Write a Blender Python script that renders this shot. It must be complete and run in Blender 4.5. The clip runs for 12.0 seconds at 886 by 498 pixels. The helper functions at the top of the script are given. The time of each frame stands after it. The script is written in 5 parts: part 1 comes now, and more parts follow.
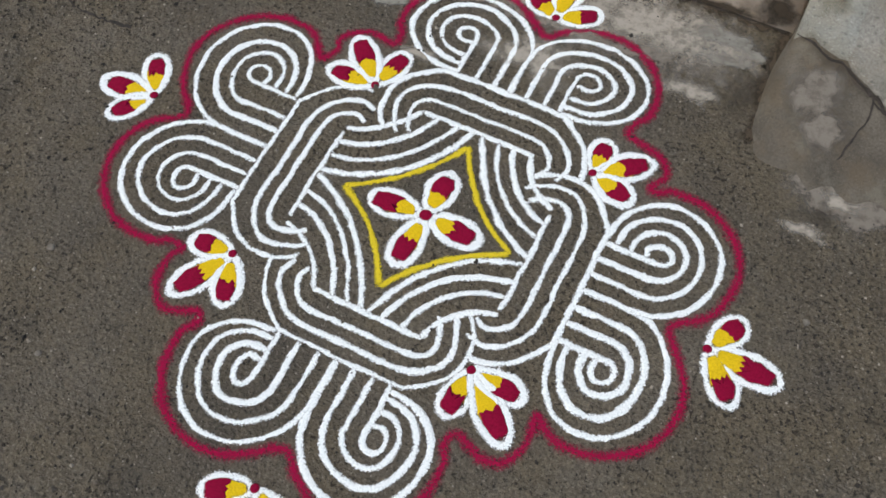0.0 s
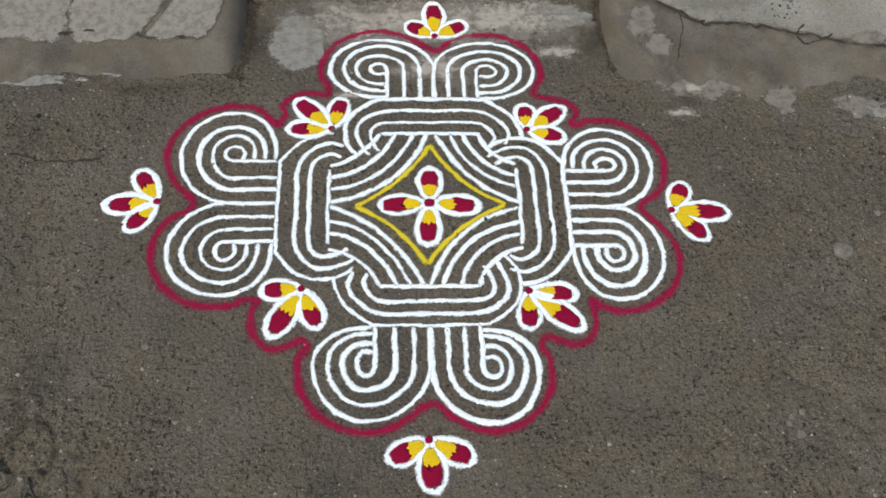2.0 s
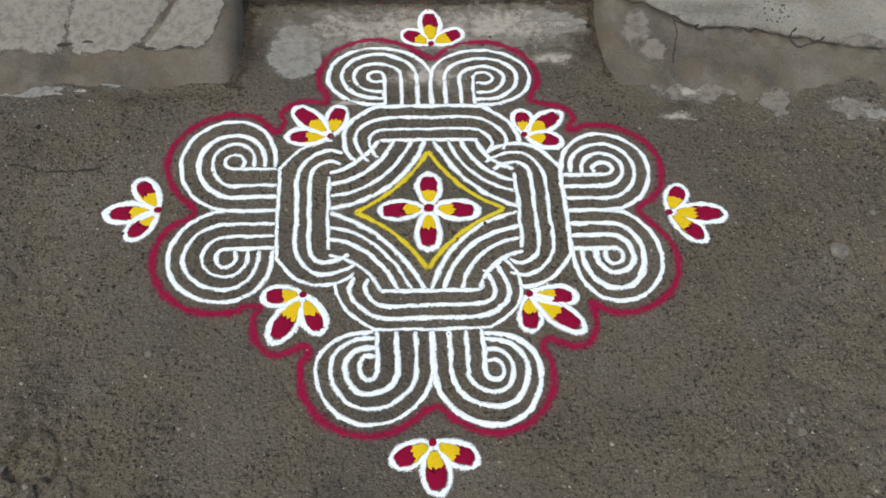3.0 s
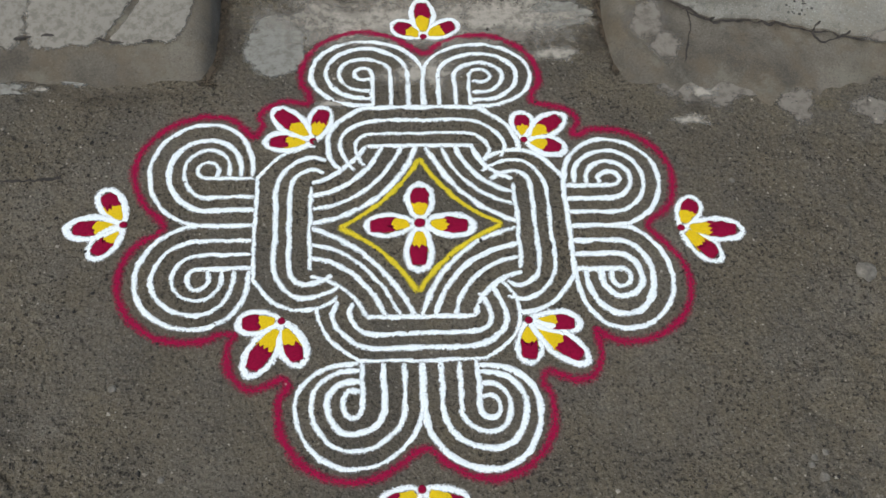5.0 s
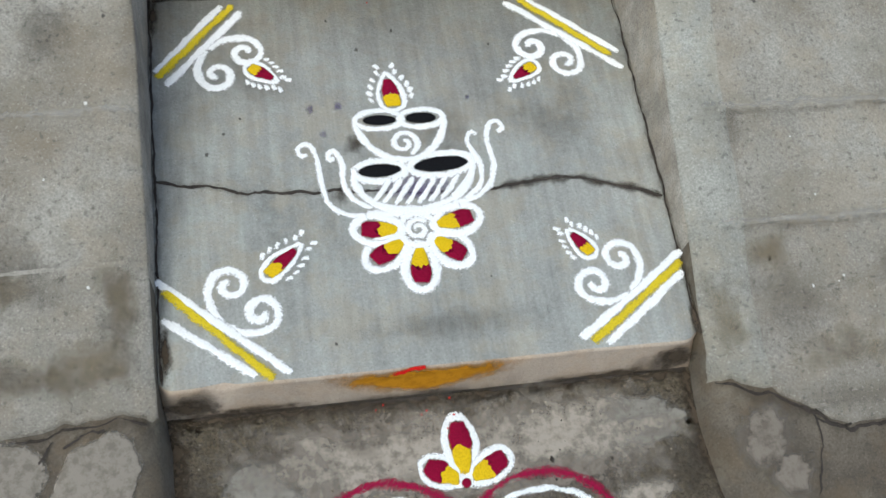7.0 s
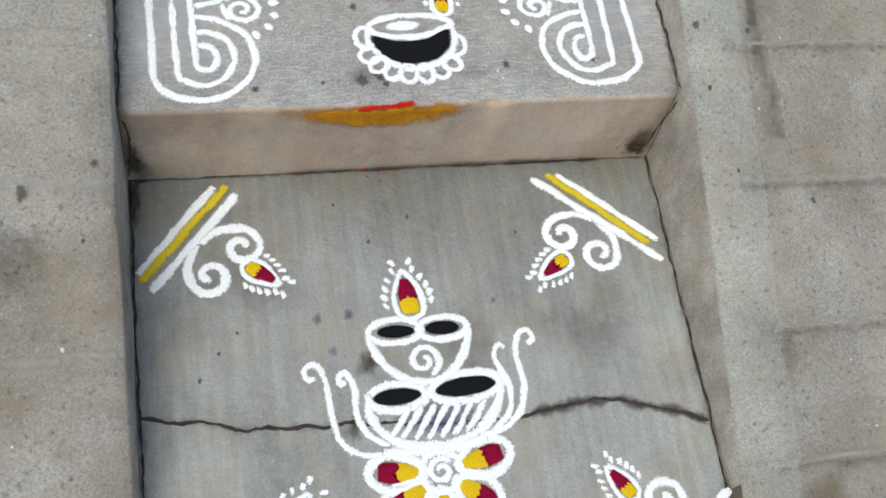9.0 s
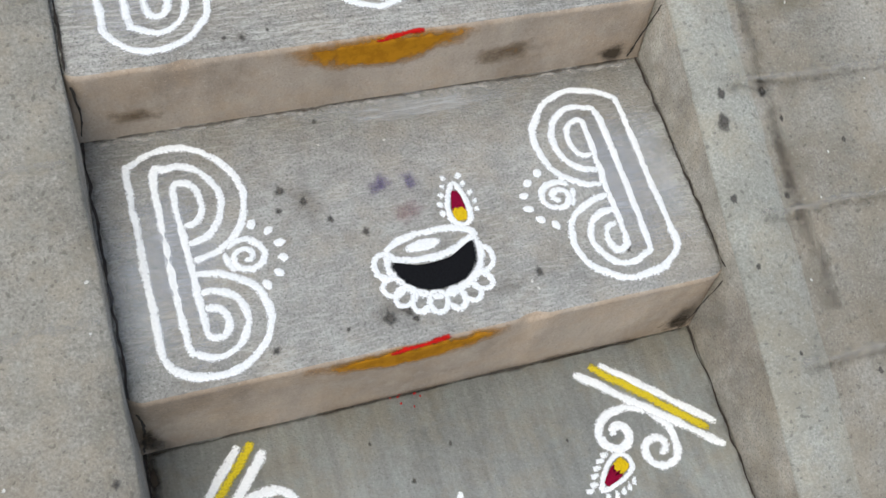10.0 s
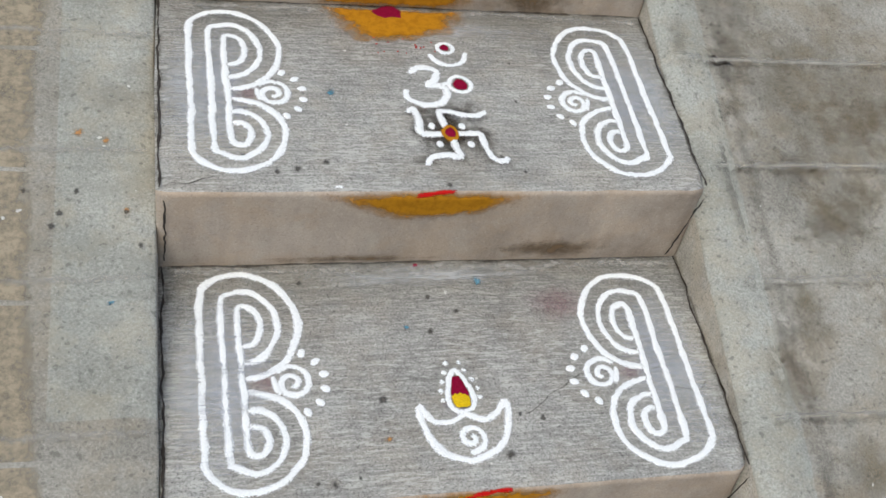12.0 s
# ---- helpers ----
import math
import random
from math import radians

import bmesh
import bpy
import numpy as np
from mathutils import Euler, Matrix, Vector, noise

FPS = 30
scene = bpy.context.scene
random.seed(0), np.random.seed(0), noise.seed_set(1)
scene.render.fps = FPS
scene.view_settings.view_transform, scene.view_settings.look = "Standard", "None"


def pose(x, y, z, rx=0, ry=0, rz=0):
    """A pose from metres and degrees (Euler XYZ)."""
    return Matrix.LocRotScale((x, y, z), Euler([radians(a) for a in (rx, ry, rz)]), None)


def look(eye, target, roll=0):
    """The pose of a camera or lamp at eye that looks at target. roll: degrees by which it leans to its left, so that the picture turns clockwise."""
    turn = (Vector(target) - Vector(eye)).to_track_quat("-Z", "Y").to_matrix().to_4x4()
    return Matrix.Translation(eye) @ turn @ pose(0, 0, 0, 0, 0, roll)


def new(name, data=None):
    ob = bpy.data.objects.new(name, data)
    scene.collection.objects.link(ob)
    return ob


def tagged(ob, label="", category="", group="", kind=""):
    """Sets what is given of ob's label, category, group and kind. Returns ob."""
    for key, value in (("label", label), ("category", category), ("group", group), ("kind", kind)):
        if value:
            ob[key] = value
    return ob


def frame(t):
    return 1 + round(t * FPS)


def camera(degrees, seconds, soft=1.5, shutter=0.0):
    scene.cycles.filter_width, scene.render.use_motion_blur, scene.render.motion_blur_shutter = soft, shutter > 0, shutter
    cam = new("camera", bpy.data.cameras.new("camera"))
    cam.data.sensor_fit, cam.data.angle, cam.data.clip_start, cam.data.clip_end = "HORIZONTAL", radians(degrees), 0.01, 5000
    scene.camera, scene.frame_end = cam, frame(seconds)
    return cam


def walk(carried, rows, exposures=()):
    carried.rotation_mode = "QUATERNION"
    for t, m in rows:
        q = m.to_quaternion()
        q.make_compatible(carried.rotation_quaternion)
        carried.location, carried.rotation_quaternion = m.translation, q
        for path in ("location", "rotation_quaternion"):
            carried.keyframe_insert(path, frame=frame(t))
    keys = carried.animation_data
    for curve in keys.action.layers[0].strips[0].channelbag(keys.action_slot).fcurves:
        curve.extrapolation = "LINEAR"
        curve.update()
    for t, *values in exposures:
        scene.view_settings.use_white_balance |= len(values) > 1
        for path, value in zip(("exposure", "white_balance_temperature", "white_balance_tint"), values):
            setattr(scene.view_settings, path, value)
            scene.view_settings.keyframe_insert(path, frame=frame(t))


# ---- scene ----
cam = camera(46.1, 12.0)
PATH = [
    (0, (0.485, -0.728, 1.587), (0.015, 0.048, -0.195), -4.9),
    (0.2, (0.444, -0.822, 1.605), (0.243, -0.396, 0.723), -0.5),
    (0.5, (0.391, -1.0, 1.655), (0.0, -0.063, -0.069), -1.1),
    (0.8, (0.331, -1.112, 1.724), (0.146, -0.631, 0.867), -2.0),
    (1, (0.266, -1.165, 1.732), (-0.01, -0.147, 0.033), 1.2),
    (1.2, (0.165, -1.19, 1.743), (0.066, -0.672, 0.893), -0.6),
    (1.5, (-0.013, -1.248, 1.764), (-0.001, -0.177, 0.075), 0.3),
    (1.8, (-0.065, -1.265, 1.808), (-0.018, -0.733, 0.963), 3.3),
    (2, (-0.092, -1.287, 1.817), (0.025, -0.201, 0.142), 4.7),
    (2.5, (-0.111, -1.318, 1.823), (0.043, -0.207, 0.167), 5.6),
    (2.7, (-0.109, -1.315, 1.821), (-0.039, -0.761, 0.992), 4.9),
    (4.3, (-0.108, -1.299, 1.79), (-0.046, -0.743, 0.96), 3.8),
    (4.5, (-0.103, -1.25, 1.787), (0.037, -0.167, 0.111), 4.7),
    (4.8, (-0.097, -1.177, 1.765), (-0.04, -0.646, 0.919), 3.7),
    (5, (-0.087, -1.102, 1.735), (0.051, -0.069, 0.028), 5.4),
    (5.2, (-0.075, -0.989, 1.708), (-0.02, -0.483, 0.848), 4.1),
    (5.5, (-0.049, -0.818, 1.664), (0.049, 0.189, -0.061), 3.5),
    (5.7, (-0.084, -0.664, 1.637), (-0.025, -0.194, 0.756), 6.5),
    (6, (-0.137, -0.467, 1.61), (0.092, 0.394, -0.18), 12.0),
    (6.3, (-0.232, -0.265, 1.61), (-0.086, 0.173, 0.723), 10.2),
    (6.5, (-0.249, -0.182, 1.603), (0.059, 0.726, -0.152), 9.7),
    (6.8, (-0.263, -0.017, 1.609), (-0.083, 0.415, 0.725), 16.5),
    (7, (-0.268, 0.092, 1.616), (0.093, 0.988, -0.135), 14.9),
    (7.2, (-0.251, 0.16, 1.614), (0.108, 1.056, -0.137), 16.0),
    (8.8, (-0.3, 0.526, 1.605), (0.164, 1.29, -0.184), 24.4),
    (9, (-0.327, 0.592, 1.602), (0.139, 1.394, -0.17), 23.4),
    (9.2, (-0.344, 0.684, 1.603), (-0.086, 1.084, 0.724), 23.3),
    (9.5, (-0.388, 0.829, 1.633), (0.184, 1.626, -0.11), 20.6),
    (9.7, (-0.399, 0.883, 1.626), (-0.109, 1.281, 0.755), 20.1),
    (10, (-0.375, 0.991, 1.605), (0.182, 1.765, -0.153), 21.0),
    (10.2, (-0.339, 1.065, 1.589), (-0.074, 1.415, 0.69), 24.1),
    (10.5, (-0.308, 1.172, 1.611), (0.152, 1.933, -0.181), 21.4),
    (10.7, (-0.317, 1.203, 1.626), (-0.086, 1.616, 0.745), 20.9),
    (11, (-0.316, 1.225, 1.669), (0.104, 2.146, -0.056), 17.9),
    (11.2, (-0.333, 1.23, 1.693), (-0.111, 1.718, 0.849), 17.2),
    (11.5, (-0.357, 1.225, 1.75), (0.123, 2.334, 0.156), 16.4),
    (11.7, (-0.377, 1.22, 1.763), (-0.133, 1.802, 0.987), 16.4),
    (12, (-0.396, 1.225, 1.78), (0.102, 2.438, 0.271), 16.2),
]
walk(cam, [(t, look(eye, target, roll)) for t, eye, target, roll in PATH],
     exposures=[(0, -0.08, 6500, 10), (1.5, 0.05, 6450, 9), (4.5, 0.05, 6380, 8), (5.4, -0.1, 6290, 6), (6.1, -0.18, 6300, 6), (6.6, -0.04, 6300, 6), (7.1, 0.06, 6350, 7), (9.5, 0.03, 6500, 10), (10.5, -0.03, 6500, 10), (12, -0.04, 6500, 10)])

# ---- light ----
world = bpy.data.worlds.new("overcast_sky")
scene.world = world
world.use_nodes = True
wn = world.node_tree.nodes
sky = wn.new("ShaderNodeTexSky")
sky.sky_type, sky.sun_disc = "NISHITA", False
sky.sun_elevation, sky.sun_rotation = radians(62), radians(227)
sky.air_density, sky.dust_density = 1.0, 3.0
world.node_tree.links.new(sky.outputs[0], wn["Background"].inputs[0])
wn["Background"].inputs[1].default_value = 0.16
sun = new("sun", bpy.data.lights.new("sun", "SUN"))
sun.data.energy, sun.data.angle, sun.data.color = 1.68, radians(40), (1.0, 0.985, 0.86)
sun.matrix_world = look((-1.3, -1.2, 4.0), (0, 0, 0))


# ---- materials ----
def shader(name):
    m = bpy.data.materials.new(name)
    m.use_nodes = True
    return m, m.node_tree.nodes, m.node_tree.links, m.node_tree.nodes["Principled BSDF"]


def tex_noise(n, l, scale, detail=4.0, rough=0.6, stretch=None):
    co = n.new("ShaderNodeNewGeometry").outputs["Position"]
    if stretch:
        mp = n.new("ShaderNodeMapping")
        mp.inputs["Scale"].default_value = stretch
        l.new(co, mp.inputs["Vector"])
        co = mp.outputs[0]
    t = n.new("ShaderNodeTexNoise")
    t.inputs["Scale"].default_value, t.inputs["Detail"].default_value, t.inputs["Roughness"].default_value = scale, detail, rough
    l.new(co, t.inputs["Vector"])
    return t.outputs["Fac"]


def ramp(n, l, fac, stops):
    r = n.new("ShaderNodeValToRGB")
    e = r.color_ramp.elements
    while len(e) < len(stops):
        e.new(0.5)
    for k, (p, c) in zip(e, stops):
        k.position, k.color = p, (*c, 1) if len(c) == 3 else c
    l.new(fac, r.inputs[0])
    return r.outputs[0]


def grey(v):
    return (v, v, v)


def mixed(n, l, fac, a, b, mode="MIX"):
    m = n.new("ShaderNodeMix")
    m.data_type, m.blend_type = "RGBA", mode
    for s, v in ((m.inputs["Factor"], fac), (m.inputs["A"], a), (m.inputs["B"], b)):
        if isinstance(v, (float, int)):
            s.default_value = v
        elif isinstance(v, tuple):
            s.default_value = (*v, 1)
        else:
            l.new(v, s)
    return m.outputs["Result"]


def math_node(n, l, op, a, b=0.0, c=0.0, clamp=False):
    m = n.new("ShaderNodeMath")
    m.operation, m.use_clamp = op, clamp
    for s, v in zip(m.inputs, (a, b, c)):
        if isinstance(v, (float, int)):
            s.default_value = v
        else:
            l.new(v, s)
    return m.outputs[0]


def bumped(n, l, bsdf, pairs):
    normal = None
    for fac, strength, dist in pairs:
        b = n.new("ShaderNodeBump")
        b.inputs["Strength"].default_value, b.inputs["Distance"].default_value = strength, dist
        l.new(fac, b.inputs["Height"])
        if normal:
            l.new(normal, b.inputs["Normal"])
        normal = b.outputs[0]
    l.new(normal, bsdf.inputs["Normal"])


def concrete(name, dark, base, light, stain=(0.1, 0.085, 0.07), stain_amount=0.5, brush=None, pits=0.6, rough=0.85, blotch=5.0, dirt=0.0, warm=0.35, brushed=0.16, sand=330.0, pit=0.60, speck=0.22, mottle=0.0, sandy=0.2, dashes=0.0):
    """Weathered cement: broad blotches, fine sand, brush marks, dark pits."""
    m, n, l, p = shader(name)
    col = ramp(n, l, tex_noise(n, l, blotch, 6, 0.62), [(0.3, dark), (0.5, base), (0.72, light)])
    fine = tex_noise(n, l, 240, 4, 0.65)
    col = mixed(n, l, sandy, col, ramp(n, l, fine, [(0.38, grey(0.12)), (0.62, grey(0.88))]), "OVERLAY")
    tan = tuple(v * k for v, k in zip(base, (1.12, 0.98, 0.80)))
    cool = tuple(v * k for v, k in zip(light, (0.96, 1.03, 1.05)))
    col = mixed(n, l, ramp(n, l, tex_noise(n, l, 11, 5, 0.7), [(0.46, grey(0)), (0.60, grey(warm))]), col, tan)
    col = mixed(n, l, ramp(n, l, tex_noise(n, l, 17, 6, 0.75), [(0.52, grey(0)), (0.64, grey(0.8 * warm))]), col, cool)
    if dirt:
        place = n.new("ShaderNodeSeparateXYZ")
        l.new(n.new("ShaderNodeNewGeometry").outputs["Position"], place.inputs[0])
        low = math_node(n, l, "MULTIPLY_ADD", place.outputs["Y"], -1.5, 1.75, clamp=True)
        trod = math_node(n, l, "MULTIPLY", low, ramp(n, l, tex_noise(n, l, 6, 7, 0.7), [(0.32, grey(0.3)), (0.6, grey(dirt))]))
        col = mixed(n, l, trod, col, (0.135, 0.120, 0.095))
    if mottle:
        col = mixed(n, l, ramp(n, l, tex_noise(n, l, 8.5, 8, 0.74), [(0.5, grey(0)), (0.64, grey(mottle))]), col, (0.165, 0.150, 0.112))
    mask = ramp(n, l, tex_noise(n, l, 2.3, 8, 0.7), [(0.52, grey(0)), (0.72, grey(stain_amount))])
    col = mixed(n, l, mask, col, stain)
    grains = tex_noise(n, l, sand, 2, 0.5)
    col = mixed(n, l, ramp(n, l, grains, [(pit, grey(0)), (pit + 0.06, grey(pits))]), col, tuple(0.45 * v for v in dark))
    col = mixed(n, l, ramp(n, l, tex_noise(n, l, 250, 2, 0.5), [(0.62, grey(0)), (0.70, grey(speck))]), col, tuple(min(1, 1.5 * v) for v in light))
    relief = [(fine, 0.35, 0.0015), (grains, 0.3, 0.0012), (tex_noise(n, l, 30, 4, 0.6), 0.25, 0.006)]
    if brush:
        marks = tex_noise(n, l, 1.0, 4, 0.6, brush)
        col = mixed(n, l, brushed, col, ramp(n, l, marks, [(0.38, grey(0.22)), (0.62, grey(0.78))]), "OVERLAY")
        relief.append((marks, 0.2, 0.0012))
    if dashes:
        strokes = math_node(n, l, "ADD", tex_noise(n, l, 1.0, 3, 0.6, (48, 240, 60)), math_node(n, l, "MULTIPLY_ADD", tex_noise(n, l, 6, 4, 0.6), 0.4, -0.2))
        col = mixed(n, l, ramp(n, l, strokes, [(0.57, grey(0)), (0.64, grey(dashes))]), col, tuple(min(1, 1.45 * v) for v in light))
        relief.append((strokes, 0.35, 0.0015))
    l.new(col, p.inputs["Base Color"])
    p.inputs["Roughness"].default_value = rough
    p.inputs["Specular IOR Level"].default_value = 0.3
    bumped(n, l, p, relief)
    return m


def earth(name):
    """Trodden, dung-washed earth with grit."""
    m, n, l, p = shader(name)
    col = ramp(n, l, tex_noise(n, l, 3.2, 8, 0.65), [(0.3, (0.072, 0.063, 0.049)), (0.5, (0.120, 0.104, 0.079)), (0.72, (0.168, 0.146, 0.112))])
    col = mixed(n, l, ramp(n, l, tex_noise(n, l, 4.5, 6, 0.7), [(0.42, grey(0)), (0.60, grey(0.75))]), col, (0.136, 0.112, 0.074))
    col = mixed(n, l, ramp(n, l, tex_noise(n, l, 26, 5, 0.7), [(0.54, grey(0)), (0.66, grey(0.45))]), col, (0.062, 0.052, 0.038))
    fine = tex_noise(n, l, 170, 6, 0.78)
    patchy = tex_noise(n, l, 5, 5, 0.65)
    col = mixed(n, l, mixed(n, l, tex_noise(n, l, 7, 4, 0.6), grey(0.16), grey(0.52)), col, ramp(n, l, fine, [(0.40, grey(0.10)), (0.60, grey(0.90))]), "OVERLAY")
    grit = tex_noise(n, l, 110, 3, 0.6)
    sway = math_node(n, l, "MULTIPLY_ADD", patchy, 0.40, -0.20)
    crumbs = math_node(n, l, "ADD", tex_noise(n, l, 64, 4, 0.62), sway)
    spots = math_node(n, l, "ADD", grit, sway)
    col = mixed(n, l, ramp(n, l, crumbs, [(0.60, grey(0)), (0.66, grey(0.4))]), col, (0.040, 0.033, 0.025))
    col = mixed(n, l, ramp(n, l, spots, [(0.60, grey(0)), (0.64, grey(0.8))]), col, (0.022, 0.018, 0.014))
    col = mixed(n, l, ramp(n, l, tex_noise(n, l, 190, 2, 0.5), [(0.62, grey(0)), (0.68, grey(0.6))]), col, (0.25, 0.22, 0.18))
    l.new(col, p.inputs["Base Color"])
    p.inputs["Roughness"].default_value = 0.9
    p.inputs["Specular IOR Level"].default_value = 0.25
    bumped(n, l, p, [(tex_noise(n, l, 14, 5, 0.6), 0.5, 0.03), (tex_noise(n, l, 44, 5, 0.62), 1.0, 0.020), (crumbs, 0.8, 0.012), (fine, 0.5, 0.003), (grit, 0.9, 0.006)])
    return m


def powder(name, colour, shade, cover=1.0, grain=420.0, gain=2.3, swing=1.0, vary=0.0, stretch=None, thin=1.1):
    """Hand-strewn powder: dense along the middle, breaking up into grains towards the rim."""
    m, n, l, p = shader(name)
    edge = n.new("ShaderNodeAttribute")
    edge.attribute_name = "rim"
    inside = math_node(n, l, "SUBTRACT", 1.0, edge.outputs["Fac"])
    grains = tex_noise(n, l, grain, 3, 0.7, stretch)
    clouds = tex_noise(n, l, 26.0, 3, 0.6)
    a = math_node(n, l, "MULTIPLY_ADD", inside, gain, -0.55 + 0.35 * cover)
    a = math_node(n, l, "ADD", a, math_node(n, l, "MULTIPLY_ADD", grains, swing * 4.5, -swing * 2.25))
    a = math_node(n, l, "ADD", a, math_node(n, l, "MULTIPLY_ADD", clouds, thin, -0.545 * thin))
    own = n.new("ShaderNodeObjectInfo").outputs["Random"]
    a = math_node(n, l, "ADD", a, math_node(n, l, "MULTIPLY_ADD", own, vary, -0.6 * vary))
    a = math_node(n, l, "MULTIPLY", a, cover, clamp=True)
    tone = mixed(n, l, ramp(n, l, grains, [(0.38, grey(0)), (0.56, grey(1))]), shade, colour)
    l.new(tone, p.inputs["Base Color"])
    l.new(a, p.inputs["Alpha"])
    p.inputs["Roughness"].default_value = 0.95
    p.inputs["Specular IOR Level"].default_value = 0.1
    bumped(n, l, p, [(grains, 0.6, 0.002)])
    return m


def plain(name, dark, light, scale=90.0, rough=0.9):
    m, n, l, p = shader(name)
    l.new(ramp(n, l, tex_noise(n, l, scale, 5, 0.7), [(0.35, dark), (0.65, light)]), p.inputs["Base Color"])
    p.inputs["Roughness"].default_value = rough
    bumped(n, l, p, [(tex_noise(n, l, scale * 2, 4, 0.7), 0.5, 0.003)])
    return m


M_EARTH = earth("trodden_earth")
M_TREAD = concrete("tread_cement", (0.232, 0.232, 0.217), (0.308, 0.308, 0.288), (0.375, 0.376, 0.352), brush=(14, 190, 60), stain_amount=0.4, warm=0.25, brushed=0.30, pits=0.7, sandy=0.30, speck=0.35, dashes=0.5)
M_TREAD_SMOOTH = concrete("trowelled_tread_cement", (0.232, 0.234, 0.221), (0.308, 0.310, 0.292), (0.375, 0.378, 0.356), brush=(30, 40, 30), stain_amount=0.45, warm=0.35, brushed=0.16, pits=0.6, sandy=0.24, speck=0.3, dashes=0.3)
M_LANDING = concrete("landing_cement", (0.214, 0.225, 0.213), (0.286, 0.300, 0.283), (0.350, 0.366, 0.345), brush=(70, 5, 30), stain_amount=0.5, brushed=0.15, warm=0.5, sandy=0.13, pits=0.45, pit=0.63)
M_RISER = concrete("riser_plaster", (0.29, 0.235, 0.18), (0.40, 0.335, 0.265), (0.47, 0.40, 0.325), stain=(0.10, 0.07, 0.045), stain_amount=0.7, pits=0.25, sandy=0.08, brush=(40, 40, 12), brushed=0.08)
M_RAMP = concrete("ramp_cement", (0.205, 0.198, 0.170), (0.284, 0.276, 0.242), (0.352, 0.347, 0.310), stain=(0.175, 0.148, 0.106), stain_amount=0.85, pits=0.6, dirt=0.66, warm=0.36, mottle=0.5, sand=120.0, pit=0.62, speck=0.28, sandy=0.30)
M_RUBBLE = concrete("worn_cement", (0.062, 0.053, 0.041), (0.100, 0.087, 0.067), (0.148, 0.130, 0.103), stain_amount=0.7, blotch=9.0, warm=0.5, mottle=0.3, sand=170.0, pit=0.62, pits=0.3)
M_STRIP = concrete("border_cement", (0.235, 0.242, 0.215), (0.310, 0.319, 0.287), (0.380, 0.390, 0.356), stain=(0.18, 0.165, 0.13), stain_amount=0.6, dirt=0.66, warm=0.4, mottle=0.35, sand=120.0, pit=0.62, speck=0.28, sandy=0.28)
M_PATCH = powder("cement_patch", (0.225, 0.218, 0.192), (0.16, 0.15, 0.128), cover=0.85, grain=45, gain=2.2, swing=0.5)
M_THIN = powder("thin_cement", (0.33, 0.300, 0.252), (0.235, 0.212, 0.176), cover=0.80, grain=40, gain=1.6, swing=0.4)
M_FAINT = powder("faint_damp", (0.07, 0.058, 0.045), (0.055, 0.045, 0.035), cover=0.27, grain=30, gain=1.5, swing=0.5)
M_EARTHY = powder("earthy_cement", (0.185, 0.165, 0.138), (0.125, 0.110, 0.090), cover=0.75, grain=42, gain=2.2, swing=0.5)
M_MUD = powder("mud_stain", (0.066, 0.052, 0.037), (0.048, 0.037, 0.026), cover=0.75, grain=38, gain=1.7, swing=0.6)
M_RUST = powder("rust_stain", (0.175, 0.118, 0.066), (0.130, 0.086, 0.047), cover=0.62, grain=30, gain=1.4, swing=0.5)
# faint dark tone for damp marks and for shade painted below ridges
M_SOFT = powder("soft_damp_shade", (0.12, 0.10, 0.078), (0.10, 0.083, 0.065), cover=0.23, grain=30, gain=1.5, swing=0.4)
M_STONE = plain("stone", (0.10, 0.088, 0.07), (0.20, 0.18, 0.15))
M_DAMP = powder("damp_stain", (0.075, 0.062, 0.048), (0.055, 0.045, 0.035), cover=0.5, grain=24, gain=1.6, swing=0.5)
M_WHITE = powder("rice_powder", (0.86, 0.90, 0.90), (0.66, 0.71, 0.72), cover=1.15, vary=0.6, swing=1.2, grain=380, gain=2.5, thin=2.7)
M_CHALK = powder("chalk_white", (0.87, 0.90, 0.90), (0.76, 0.79, 0.795), cover=1.25, swing=1.05, grain=420, gain=2.6, thin=2.0)
M_HAZE = powder("powder_dust", (0.50, 0.53, 0.58), (0.42, 0.45, 0.50), cover=0.40, grain=210, gain=1.4, swing=0.6, stretch=(0.12, 1.0, 1.0))
M_DUST = powder("swept_powder", (0.62, 0.65, 0.67), (0.52, 0.54, 0.56), cover=0.32, grain=210, gain=1.5, swing=0.7, stretch=(0.10, 1.0, 1.0))
M_RED = powder("crimson_powder", (0.24, 0.004, 0.033), (0.16, 0.003, 0.022), cover=1.3, swing=0.6)
M_LINE_RED = powder("crimson_line", (0.29, 0.008, 0.050), (0.20, 0.006, 0.034), cover=0.95, swing=1.3, grain=430, gain=1.6)
M_YELLOW = powder("yellow_powder", (0.72, 0.50, 0.012), (0.55, 0.37, 0.010), cover=1.3, swing=0.6)
M_STRIPE = powder("yellow_line", (0.68, 0.54, 0.03), (0.50, 0.39, 0.02), cover=1.0, swing=1.2)
M_BLACK = powder("black_powder", (0.010, 0.011, 0.013), (0.006, 0.006, 0.007), cover=1.5, swing=0.35)
M_TURMERIC = powder("turmeric_paste", (0.44, 0.195, 0.010), (0.34, 0.145, 0.007), cover=1.35, grain=60, gain=1.5, swing=0.16)
M_KUMKUM = powder("kumkum_red", (0.50, 0.012, 0.010), (0.38, 0.009, 0.008), cover=1.1, swing=1.2)
M_PURPLE = powder("purple_powder", (0.13, 0.10, 0.22), (0.10, 0.08, 0.17), cover=0.48, grain=60, gain=1.5, swing=0.4)
M_PINK = powder("pink_powder", (0.30, 0.13, 0.15), (0.24, 0.11, 0.12), cover=0.30, grain=120, gain=1.4, swing=0.5)
